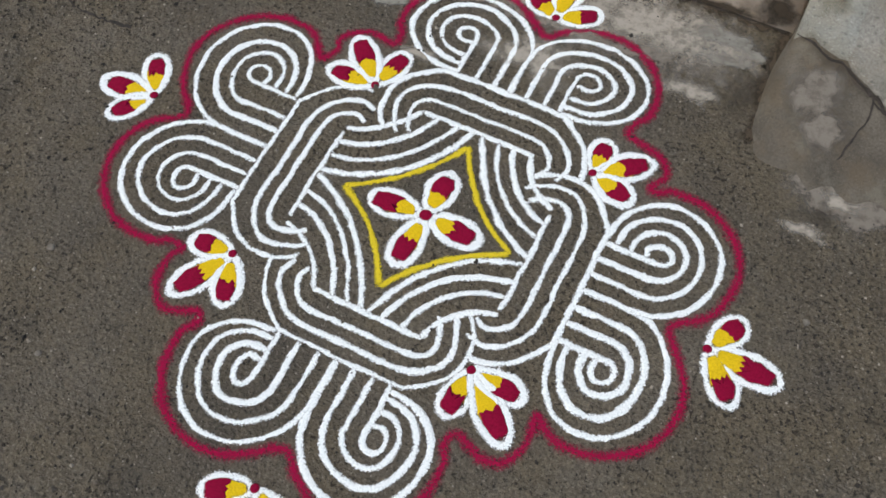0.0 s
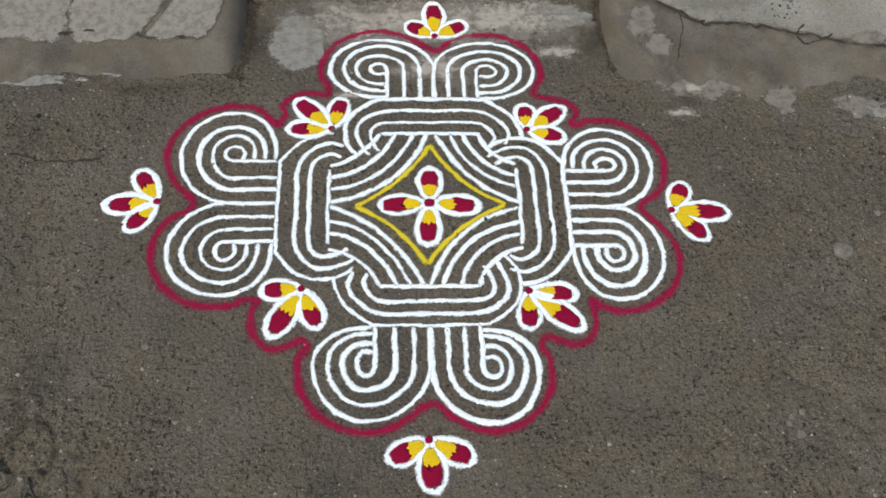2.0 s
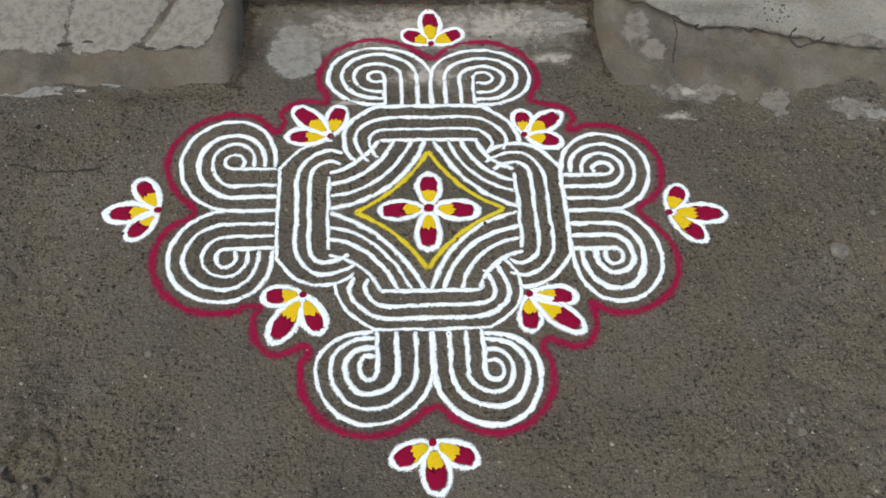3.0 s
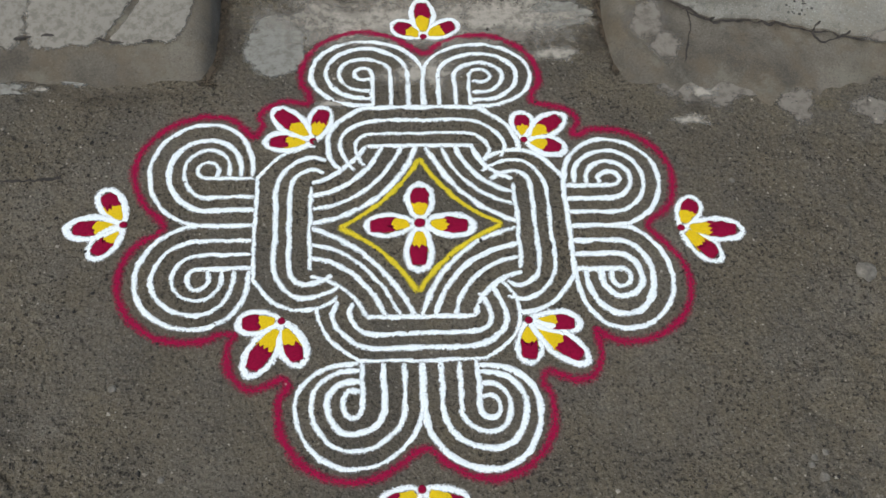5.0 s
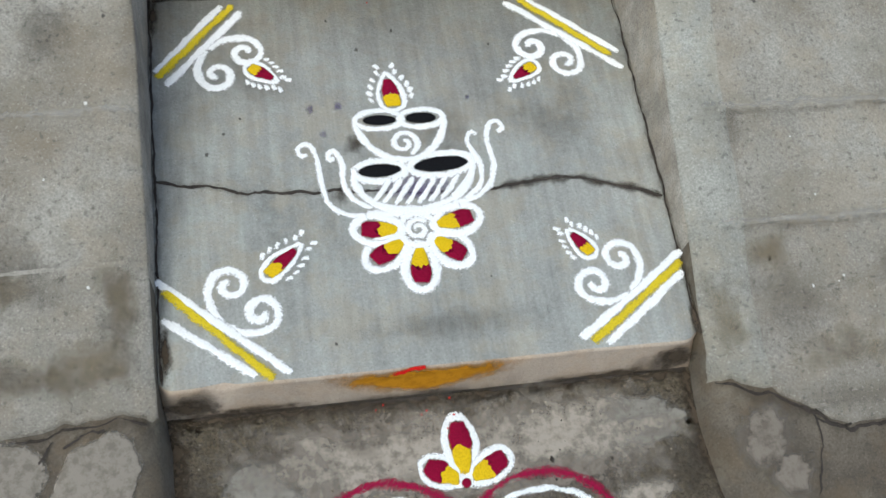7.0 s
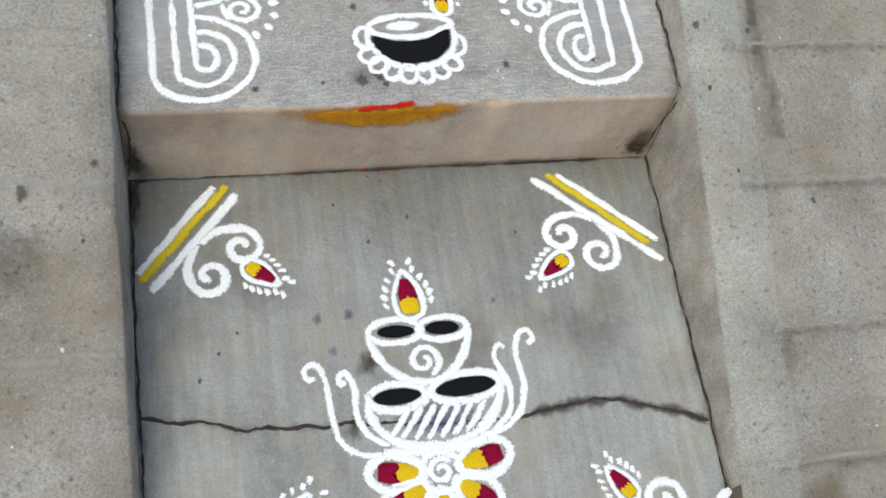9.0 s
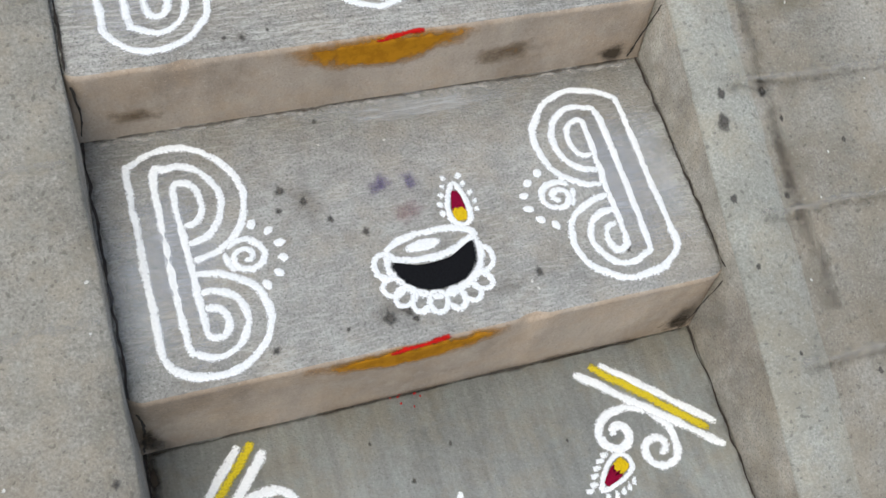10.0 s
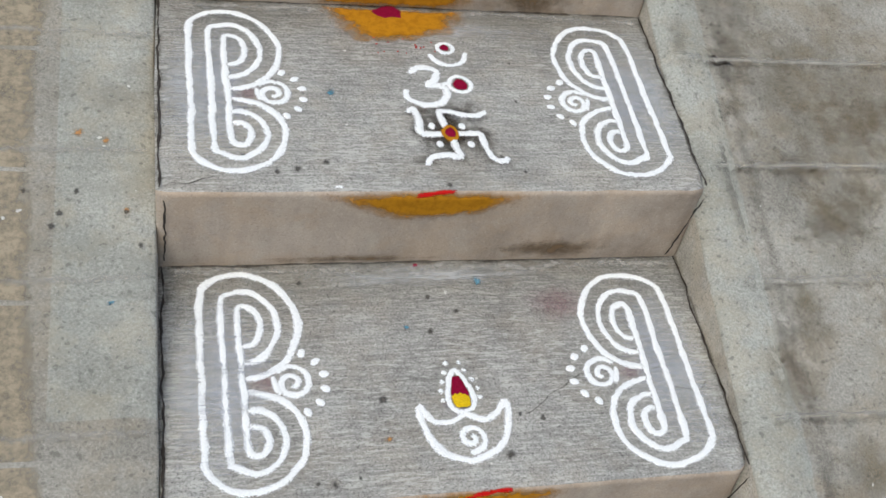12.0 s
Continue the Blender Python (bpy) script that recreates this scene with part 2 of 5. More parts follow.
M_BLUE = powder("blue_powder", (0.10, 0.28, 0.38), (0.08, 0.22, 0.3), cover=0.7, grain=160, gain=1.6, swing=0.5)
M_ORANGE = powder("orange_powder", (0.48, 0.26, 0.10), (0.4, 0.2, 0.08), cover=0.6, grain=160, gain=1.6, swing=0.5)
M_SPOT = powder("dark_spot", (0.105, 0.10, 0.09), (0.075, 0.07, 0.063), cover=0.5, grain=90, gain=2.2, swing=0.5)
M_CRACK = plain("crack_dirt", (0.018, 0.015, 0.012), (0.045, 0.037, 0.030))
M_PEBBLE, pn, pl, pp = shader("pebble_grit")
pl.new(ramp(pn, pl, pn.new("ShaderNodeNewGeometry").outputs["Random Per Island"], [(0.0, (0.014, 0.012, 0.010)), (0.42, (0.030, 0.025, 0.019)), (0.5, (0.085, 0.072, 0.054)), (0.80, (0.125, 0.105, 0.078)), (1.0, (0.36, 0.32, 0.26))]), pp.inputs["Base Color"])
pp.inputs["Roughness"].default_value = 0.9


# ---- mesh helpers ----
def part(name, mesh, material, parent=None, label=""):
    ob = new(name, mesh)
    if not mesh.materials:
        mesh.materials.append(material)
    ob.parent = parent
    return tagged(ob, label)


def mesh_of(name, verts, faces, rim=None, smooth=True):
    me = bpy.data.meshes.new(name)
    me.from_pydata([tuple(v) for v in verts], [], faces)
    if rim is not None:
        me.attributes.new("rim", "FLOAT", "POINT").data.foreach_set("value", [float(v) for v in rim])
    me.polygons.foreach_set("use_smooth", [smooth] * len(me.polygons))
    me.update()
    return me


def thing(name, at, label, category, group=""):
    ob = new(name)
    ob.empty_display_size = 0.05
    ob.location = at
    bpy.context.view_layer.update()
    return tagged(ob, label, category, group)


def flat(z):
    """A level surface: u is x, v is y."""
    return lambda u, v, h: (u, v, z + h)


def upright(y):
    """A riser's face: u is x, v is z."""
    return lambda u, v, h: (u, y - h, v)


def smooth_path(points, closed=False, step=0.006):
    """A Catmull-Rom curve through the points, walked at an even step."""
    pts = [Vector((*p, 0)) for p in points]
    n = len(pts)
    if closed:
        get = lambda i: pts[i % n]
    else:
        get = lambda i: pts[min(max(i, 0), n - 1)]
    dense = []
    for i in range(n if closed else n - 1):
        a, b, c, d = get(i - 1), get(i), get(i + 1), get(i + 2)
        for k in range(12):
            t = k / 12
            dense.append(0.5 * (2 * b + (c - a) * t + (2 * a - 5 * b + 4 * c - d) * t * t + (3 * b - a - 3 * c + d) * t ** 3))
    dense.append(pts[0] if closed else pts[-1])
    out, left = [dense[0]], 0.0
    for a, b in zip(dense, dense[1:]):
        d = (b - a).length
        while left + d >= step:
            a = a + (b - a) * ((step - left) / d)
            out.append(a)
            d, left = (b - a).length, 0.0
        left += d
    if not closed and (dense[-1] - out[-1]).length > step * 0.3:
        out.append(dense[-1])
    return [(p.x, p.y) for p in out]


COUNT = [0]


def line(name, points, width, material, parent, surface, closed=False, height=0.0018, corner=False, wobble=0.0014, uneven=0.26, label=""):
    """A trickled line of powder: a low, uneven mound along a curve."""
    COUNT[0] += 1
    seed = COUNT[0] * 3.7
    lift = 0.0006 + 0.00004 * (COUNT[0] % 20)
    path = points if corner else smooth_path(points, closed)
    if corner:
        path = [p for a, b in zip(points, points[1:] + (points[:1] if closed else [])) for p in straight(a, b)]
        if not closed:
            path.append(points[-1])
    n = len(path)
    origin = Vector(parent.matrix_world.translation) if parent else Vector()
    verts, rim, faces = [], [], []
    across = (-1.0, -0.62, 0.0, 0.62, 1.0)
    for i in range(n):
        a = path[(i - 1) % n] if closed else path[max(i - 1, 0)]
        b = path[(i + 1) % n] if closed else path[min(i + 1, n - 1)]
        dx, dy = b[0] - a[0], b[1] - a[1]
        d = math.hypot(dx, dy) or 1.0
        nx, ny = -dy / d, dx / d
        x, y = path[i]
        k = noise.noise((x * 45, y * 45, seed))
        w = 0.5 * width * (1.0 + uneven * k + 0.5 * uneven * noise.noise((x * 160, y * 160, seed)))
        off = wobble * (1.4 * noise.noise((x * 30, y * 30, seed + 9)) + 0.9 * noise.noise((x * 105, y * 105, seed + 4)))
        tip = 0.0 if closed else max(0.0, 1.0 - min(i, n - 1 - i) / 1.5)
        w *= 1 - 0.35 * tip
        for s in across:
            e = off + w * s * 1.45
            h = lift + height * max(0.0, 1 - s * s) * (0.8 + 0.4 * k)
            verts.append(Vector(surface(x + nx * e, y + ny * e, h)) - origin)
            rim.append(max(abs(s), 0.8 * tip))
    m = len(across)
    for i in range(n if closed else n - 1):
        j = (i + 1) % n
        for s in range(m - 1):
            faces.append((i * m + s, j * m + s, j * m + s + 1, i * m + s + 1))
    return part(name, mesh_of(name, verts, faces, rim), material, parent, label)


def straight(a, b, step=0.006):
    d = math.hypot(b[0] - a[0], b[1] - a[1])
    k = max(1, int(d / step))
    return [(a[0] + (b[0] - a[0]) * i / k, a[1] + (b[1] - a[1]) * i / k) for i in range(k)]


def fill(name, outline, material, parent, surface, height=0.0015, ragged=0.06, hard=0.45, label=""):
    """A strewn patch of powder inside an outline; hard: how far in the rim's fading reaches."""
    COUNT[0] += 1
    seed = COUNT[0] * 2.9
    lift = 0.0006 + 0.000016 * (COUNT[0] % 97)
    origin = Vector(parent.matrix_world.translation) if parent else Vector()
    cx, cy = (sum(p[k] for p in outline) / len(outline) for k in (0, 1))
    n = len(outline)
    verts, rim, faces = [], [], []
    for q, r in ((1.06, 1.0), (1.0 - 0.28 * hard, 0.66), (1.0 - 0.55 * hard, 0.33), (0.22, 0.0)):
        for i, (x, y) in enumerate(outline):
            k = 1 + ragged * noise.noise((x * 70, y * 70, seed)) * 2 if q > 0.5 else 1
            verts.append(Vector(surface(cx + (x - cx) * q * k, cy + (y - cy) * q * k, lift + height * (1 - r * r))) - origin)
            rim.append(r)
    verts.append(Vector(surface(cx, cy, lift + height)) - origin)
    rim.append(0.0)
    for k in range(3):
        for i in range(n):
            j = (i + 1) % n
            faces.append((k * n + i, k * n + j, k * n + n + j, k * n + n + i))
    for i in range(n):
        faces.append((3 * n + i, 3 * n + (i + 1) % n, 4 * n))
    return part(name, mesh_of(name, verts, faces, rim), material, parent, label)


def oval(c, rx, ry, turn=0.0, n=22, lumpy=0.0, seed=0.0):
    out = []
    for i in range(n):
        a = 2 * math.pi * i / n
        k = 1 + lumpy * noise.noise((math.cos(a) * 1.6 + seed, math.sin(a) * 1.6, seed * 1.7))
        x, y = rx * math.cos(a) * k, ry * math.sin(a) * k
        out.append((c[0] + x * math.cos(turn) - y * math.sin(turn), c[1] + x * math.sin(turn) + y * math.cos(turn)))
    return out


def spiral(c, r, start, turns, way=1, end=0.15, n=0):
    """Points from the rim of a curl into its middle."""
    n = n or max(6, int(10 * turns))
    return [(c[0] + r * (1 - (1 - end) * i / n) * math.cos(start + way * 2 * math.pi * turns * i / n),
             c[1] + r * (1 - (1 - end) * i / n) * math.sin(start + way * 2 * math.pi * turns * i / n)) for i in range(n + 1)]


ROUND = 0.75


def teardrop(base, tip, half, sharp=0.8, n=14):
    """The outline of a petal from its base to its tip, along one side and back."""
    dx, dy = tip[0] - base[0], tip[1] - base[1]
    side = []
    for i in range(n + 1):
        t = i / n
        side.append((t, half * max(0.0, math.sin(math.pi * t ** sharp)) ** (ROUND if sharp < 1 else 0.5)))
    lay = lambda t, w: (base[0] + dx * t - dy / math.hypot(dx, dy) * w, base[1] + dy * t + dx / math.hypot(dx, dy) * w)
    return [lay(t, w) for t, w in side] + [lay(t, -w) for t, w in side[-2:0:-1]]


def petal_piece(base, tip, half, t0, t1, sharp=0.8, n=8, jag=0.0):
    dx, dy = tip[0] - base[0], tip[1] - base[1]
    d = math.hypot(dx, dy)
    lay = lambda t, w: (base[0] + dx * t - dy / d * w, base[1] + dy * t + dx / d * w)
    ts = [t0 + (t1 - t0) * i / n for i in range(n + 1)]
    wide = lambda t: half * math.sin(math.pi * min(max(t, 0.02), 0.98) ** sharp) ** (ROUND if sharp < 1 else 0.5)
    teeth = []
    if jag:
        for k in range(7):
            s = -0.86 + 1.72 * k / 6
            dt = jag * ((0.04 if k % 2 else -0.01) - 0.08 * abs(s) + 0.16 * noise.noise((tip[0] * 90 + k * 2.3, tip[1] * 90, 4.0)))
            teeth.append(lay(t0 + dt, wide(t0) * s))
    return [lay(t, wide(t)) for t in ts] + [lay(t, -wide(t)) for t in reversed(ts)] + teeth


def petal(parent, surface, base, tip, half, width=0.0122, start=0.06, split=0.5, name="petal_outline", round_tip=1.3, dots=True):
    """A petal: white outline, yellow heart, crimson end."""
    line(name, teardrop(base, tip, half, round_tip), width, M_WHITE, parent, surface, closed=True)
    if dots:
        fill("yellow_fill", petal_piece(base, tip, half * 0.78, 0.10, split + 0.10, round_tip), M_YELLOW, parent, surface, ragged=0.14)
        fill("crimson_fill", petal_piece(base, tip, half * 0.78, split, 0.90, round_tip, jag=0.7), M_RED, parent, surface, height=0.0028, ragged=0.12, hard=0.3)


# ---- ground ----
def earth_height(x, y):
    """Level where it was swept for the drawing, lumpy and cracked into clods further out."""
    if abs(x) > 1.39 or not -1.04 < y < 0.30:
        return 0.0
    rough = min(1.0, max(0.0, (math.hypot(x, y * 1.02 + 0.02) - 0.67) / 0.14)) * min(1.0, (0.30 - y) / 0.12) * min(1.0, (1.39 - abs(x)) / 0.1) * min(1.0, (y + 1.04) / 0.1)
    if rough <= 0:
        return 0.0
    h = 0.007 * noise.noise((x * 8, y * 8, 2.0)) + 0.008 * noise.noise((x * 24, y * 24, 5.0)) + 0.0065 * noise.noise((x * 58, y * 58, 8.0))
    clods = max(0.0, 1 - math.hypot((x + 0.82) / 0.30, (y + 0.60) / 0.24)) + 0.45 * max(0.0, noise.noise((x * 2.2, y * 2.2, 3.0)))
    if clods > 0.02:
        w = (x * 15 + 0.5 * noise.noise((x * 20, y * 20, 1.0)), y * 15 + 0.5 * noise.noise((x * 20, y * 20, 6.0)), 0.5)
        d = noise.voronoi(w)[0]
        h += min(1.0, 1.6 * clods) * 0.016 * (min(0.28, d[1] - d[0]) / 0.28 - 0.6)
    return rough * h


def ON_GROUND(u, v, h):
    return (u, v, earth_height(u, v) + h)


def ground_sheet():
    """Earth out to the horizon, finer near the steps."""
    xs = sorted({round(v, 4) for v in [*np.linspace(-1.4, 1.4, 401), -2.4, -1.9, -1.6, 1.6, 1.9, 2.4, -400, -120, -40, -14, -6, -3.4, 3.4, 6, 14, 40, 120, 400]})
    ys = sorted({round(v, 4) for v in [*np.linspace(-1.05, 0.35, 201), 0.45, 0.55, 0.65, 0.72, -1.3, -1.8, -2.6, 3.5, 6, 14, 40, 120, 400, -400, -120, -40, -14, -6, -3.6]})
    verts = [(x, y, earth_height(x, y)) for y in ys for x in xs]
    w = len(xs)
    faces = [(j * w + i, j * w + i + 1, (j + 1) * w + i + 1, (j + 1) * w + i) for j in range(len(ys) - 1) for i in range(w - 1)]
    return tagged(part("ground", mesh_of("ground", verts, faces), M_EARTH), "trodden grey-brown earth with fine grit", "ground", kind="structure")


ground_sheet()

LEFT, RIGHT = -0.424, 0.462
RAMP_W = [(0.27, -0.02), (0.36, -0.002), (0.425, 0.035), (0.45, 0.045), (0.61, 0.088), (1.32, 0.298), (2.07, 0.453), (2.80, 0.606), (4.2, 0.90)]
RAMP_E = [(0.27, -0.02), (0.34, -0.002), (0.42, 0.026), (0.50, 0.048), (1.295, 0.258), (1.72, 0.371), (2.187, 0.487), (2.80, 0.640), (4.2, 0.99)]
SCORES = [0.855, 1.060, 1.283, 1.510, 1.715, 1.947, 2.185, 2.407, 2.635, 2.86]


def height_on(profile, y):
    return float(np.interp(y, [p[0] for p in profile], [p[1] for p in profile]))


def east_wall(y):
    """Where the steps end against the east ramp."""
    return 0.460 + 0.022 * (y - 0.67)


def strip_wave(y, way):
    """The unsteady edge of the border strip along a ramp."""
    return 0.010 * noise.noise((y * 6, way, 9.0)) + 0.005 * noise.noise((y * 27, way, 4.0))


def broken_edge(x, way):
    """How far down the ramp its upper coat of cement reaches."""
    if way < 0:
        return 0.632 + 0.016 * noise.noise((x * 7, 3.3, 0)) + 0.008 * noise.noise((x * 31, 1.3, 0)) + 0.008 * noise.noise((x * 62, 4.3, 0))
    return float(np.interp(x, [0.46, 0.54, 0.61, 0.68, 0.77, 0.86, 0.96, 1.2, 1.6], [0.604, 0.585, 0.553, 0.512, 0.512, 0.50, 0.478, 0.44, 0.43])) + 0.009 * noise.noise((x * 33, 5.1, 0)) + 0.008 * noise.noise((x * 62, 7.1, 0))


def ramp_side(way, profile, name, label):
    """A cement ramp beside the steps, scored across, its lower end broken away."""
    inner = (lambda y: LEFT) if way < 0 else east_wall
    outer = way * 2.3
    us = [0.0, 0.004, 0.010, 0.02, 0.035] + list(np.linspace(0.05, 0.60, 34)) + [0.75, 0.95, 1.2, 1.5, 1.85]
    ks = [0.8 * i / 24 for i in range(25)] + [0.83, 0.86, 0.90, 0.94, 0.97, 0.99, 1.0, 1.012, 1.03, 1.06] + [1.1 + 0.9 * i / 10 for i in range(11)]
    ys = [-k for k in ks] + sorted(set([round(v, 4) for v in np.linspace(0.835, 3.1, 88)]
                                       + [round(s + d, 4) for s in SCORES for d in (-0.012, -0.005, 0.0, 0.005, 0.012)] + [3.5, 4.2]))
    verts, faces, mats = [], [], []
    for row in ys:
        for k, u in enumerate(us):
            y = row
            if row <= 0:
                e = broken_edge(inner(0.6) + way * u, way)
                y = 0.28 + (e - 0.28) * -row if row >= -1 else e + (0.825 - e) * (-row - 1)
            x = inner(y) + way * (u + strip_wave(y, way) * math.exp(-((u - 0.085) / 0.03) ** 2))
            z0 = height_on(profile, y)
            front = max(0.0, (0.47 - y) / 0.12)
            z = z0 + front * (0.016 * noise.noise((x * 7, y * 5, 12.0)) + 0.008 * noise.noise((x * 25, y * 20, 3.0))) + 0.004 * noise.noise((x * 3, y * 3, 1.0)) + 0.0016 * noise.noise((x * 22, y * 22, 4.0))
            e = broken_edge(inner(0.6) + way * u, way)
            if -1.005 < row <= 0 or y < e - 0.002:
                z -= 0.009 + 0.004 * noise.noise((x * 11, y * 11, 7.0)) - 0.006 * min(1, (e - y) / 0.1)
            else:
                for s in SCORES:
                    g = y - s - 0.008 * noise.noise((x * 4, s * 9, 2.0))
                    if abs(g) < 0.02:
                        z += 0.0030 * math.exp(-(g / 0.005) ** 2) - 0.0018 * math.exp(-((g + 0.011) / 0.006) ** 2)
            if way > 0 and y > e and 0.085 < u:
                z -= 0.005
            if u < 0.035:
                z -= ((0.009 if way < 0 else 0.014) if y > 0.63 else 0.028) * (1 - u / 0.035) ** 2
            verts.append((x + 0.003 * noise.noise((y * 9, u, way)) * (u < 0.01), y, z))
    w = len(us)
    for j in range(len(ys) - 1):
        for i in range(w - 1):
            q = (j * w + i, j * w + i + 1, (j + 1) * w + i + 1, (j + 1) * w + i)
            faces.append(q if way > 0 else q[::-1])
            low = -1.006 < ys[j + 1] <= 0
            mats.append(1 if low else 2 if us[i] < (0.085 if way > 0 else 0.14 if ys[j] > 1.99 else -1) else 0)
    # the wall down to the treads, and the back and far side
    base = len(verts)
    for j, y in enumerate(ys):
        yy = verts[j * w][1]
        verts.append((verts[j * w][0] - way * (0.004 + 0.014 * min(1.0, max(0.0, (0.66 - yy) / 0.06)) * (1 + 0.5 * noise.noise((yy * 12, way, 0)))), yy, -0.02))
        verts.append((verts[j * w + w - 1][0], verts[j * w + w - 1][1], -0.05))
    for j in range(len(ys) - 1):
        q = (j * w, (j + 1) * w, base + 2 * (j + 1), base + 2 * j)
        faces.append(q if way > 0 else q[::-1])
        mats.append(3 if ys[j] > 0.3 else 1)
        q = (j * w + w - 1, base + 2 * j + 1, base + 2 * (j + 1) + 1, (j + 1) * w + w - 1)
        faces.append(q if way > 0 else q[::-1])
        mats.append(0)
    last = (len(ys) - 1) * w
    faces.append(tuple([last + i for i in range(w)] + [base + 2 * (len(ys) - 1) + 1, base + 2 * (len(ys) - 1)]))
    mats.append(0)
    me = mesh_of(name, verts, faces)
    for m in (M_RAMP, M_RUBBLE, M_STRIP, M_WALL):
        me.materials.append(m)
    me.polygons.foreach_set("material_index", mats)
    return tagged(part(name, me, None), label, "ramp", kind="structure")


M_WALL = concrete("side_wall_cement", (0.215, 0.202, 0.172), (0.305, 0.290, 0.252), (0.375, 0.360, 0.318), stain_amount=0.7, blotch=9.0, mottle=0.4, sandy=0.25, brush=(60, 20, 12), brushed=0.2)
ramp_side(-1, RAMP_W, "ramp_west", "weathered scored cement ramp along the steps, broken lower edge")
ramp_side(1, RAMP_E, "ramp_east", "weathered scored cement ramp with a pale border strip")

# front y, tread height, back y, foot height, and how far each riser leans out at its foot
STEPS = [(0.668, 0.085, 1.47, -0.02), (1.447, 0.263, 1.90, 0.075), (1.868, 0.405, 2.34, 0.25), (2.306, 0.580, 2.80, 0.39), (2.772, 0.750, 4.2, 0.57)]


LEANS = [0.014, 0.012, 0.010, 0.002, 0.0]
FLOORS = [0.0] + [s[1] for s in STEPS[:4]]


def riser_face(k, off):
    """The leaning face of a riser: u is x, v is z."""
    front, top = STEPS[k][:2]
    return lambda u, v, h: (u, front - off - h - LEANS[k] * min(1.0, max(0.0, (top - 0.02 - v) / (top - 0.02 - FLOORS[k]))), v)


def step_block(front, top, back, foot, floor, lean, tread, label):
    """One step: riser, worn rounded nose and tread."""
    r = 0.010
    prof = [(front - lean, foot), (front - lean, floor), (front, top - 0.02), (front, top - r)]
    prof += [(front + r - r * math.cos(a), top - r + r * math.sin(a)) for a in np.linspace(0.3, math.pi / 2, 5)]
    prof += [(front + 0.03, top), (front + 0.5 * (back - front), top), (back, top), (back, foot)]
    n, cuts = len(prof), [0.0, 0.006, 0.013, 0.022, *np.linspace(0.034, 0.966, 48), 0.978, 0.987, 0.994, 1.0]
    across = len(cuts) - 1
    verts, faces, mats = [], [], []
    for i in range(across + 1):
        s = cuts[i]
        worn_end = max(0.0, 1 - min(s, 1 - s) / (0.030 if s > 0.5 else 0.022)) ** 1.5
        for k, (y, z) in enumerate(prof):
            x0, x1 = LEFT + 0.001 + 0.004 * noise.noise((y * 8, 2, top)), east_wall(y) - 0.003
            x = x0 + (x1 - x0) * s
            worn = 0.0018 * noise.noise((x * 6, front * 3, top)) + 0.0010 * noise.noise((x * 28, front * 3, top))
            chip = max(0, noise.noise((x * 17, top * 5, 8)) - 0.42) * 0.03
            fy = (worn + (chip if 3 <= k <= 8 else 0)) if k <= 9 else 0
            fz = -chip * 0.8 if 4 <= k <= 8 else 0
            if 2 <= k <= 9:
                fy += worn_end * (0.016 + 0.008 * noise.noise((top * 7, s * 3, 5)))
                fz -= worn_end * (0.012 if k < 9 else 0.004)
            verts.append((x, y + fy, z + fz))
    for i in range(across):
        for k in range(n - 1):
            faces.append((i * n + k, (i + 1) * n + k, (i + 1) * n + k + 1, i * n + k + 1))
            mats.append(0 if 6 <= k else 1)
    faces.append(tuple(range(n)))
    faces.append(tuple(across * n + k for k in reversed(range(n))))
    mats += [1, 1]
    me = mesh_of("step", verts, faces)
    me.materials.append(tread)
    me.materials.append(M_RISER)
    me.polygons.foreach_set("material_index", mats)
    return tagged(part("step", me, None), label, "step", "front steps", "structure")


step_objects = []
for k, (f, t, b, z) in enumerate(STEPS):
    words = "broad grey cement landing step with a crack across it" if k == 0 else "grey cement step with a tan plastered riser"
    step_objects.append(step_block(f, t, b, z, FLOORS[k], LEANS[k], M_LANDING if k == 0 else M_TREAD_SMOOTH if k == 1 else M_TREAD, words))

wall = bmesh.new()
bmesh.ops.create_cube(wall, size=1.0)
for v in wall.verts:
    v.co = Vector((v.co.x * 5.2, 4.32 + v.co.y * 0.23, 1.55 + v.co.z * 3.1))
bmesh.ops.bevel(wall, geom=wall.edges[:], offset=0.01, segments=2, affect="EDGES")
wall_mesh = bpy.data.meshes.new("wall_north")
wall.to_mesh(wall_mesh)
wall.free()
tagged(part("wall_north", wall_mesh, M_STRIP), "plain weathered cement house wall behind the steps", "wall", kind="structure")

# ---- the large rangoli on the earth ----
ON_EARTH = flat(0.0)
W = 0.0087
kolam = thing("rangoli", (0, 0, 0), "large knotted white powder rangoli with crimson border on earth", "rangoli")


def turned(side):
    """From a side's own u (clockwise) and v (outwards) to the ground."""
    return [lambda u, v: (u, v), lambda u, v: (v, -u), lambda u, v: (-u, -v), lambda u, v: (-v, u)][side]


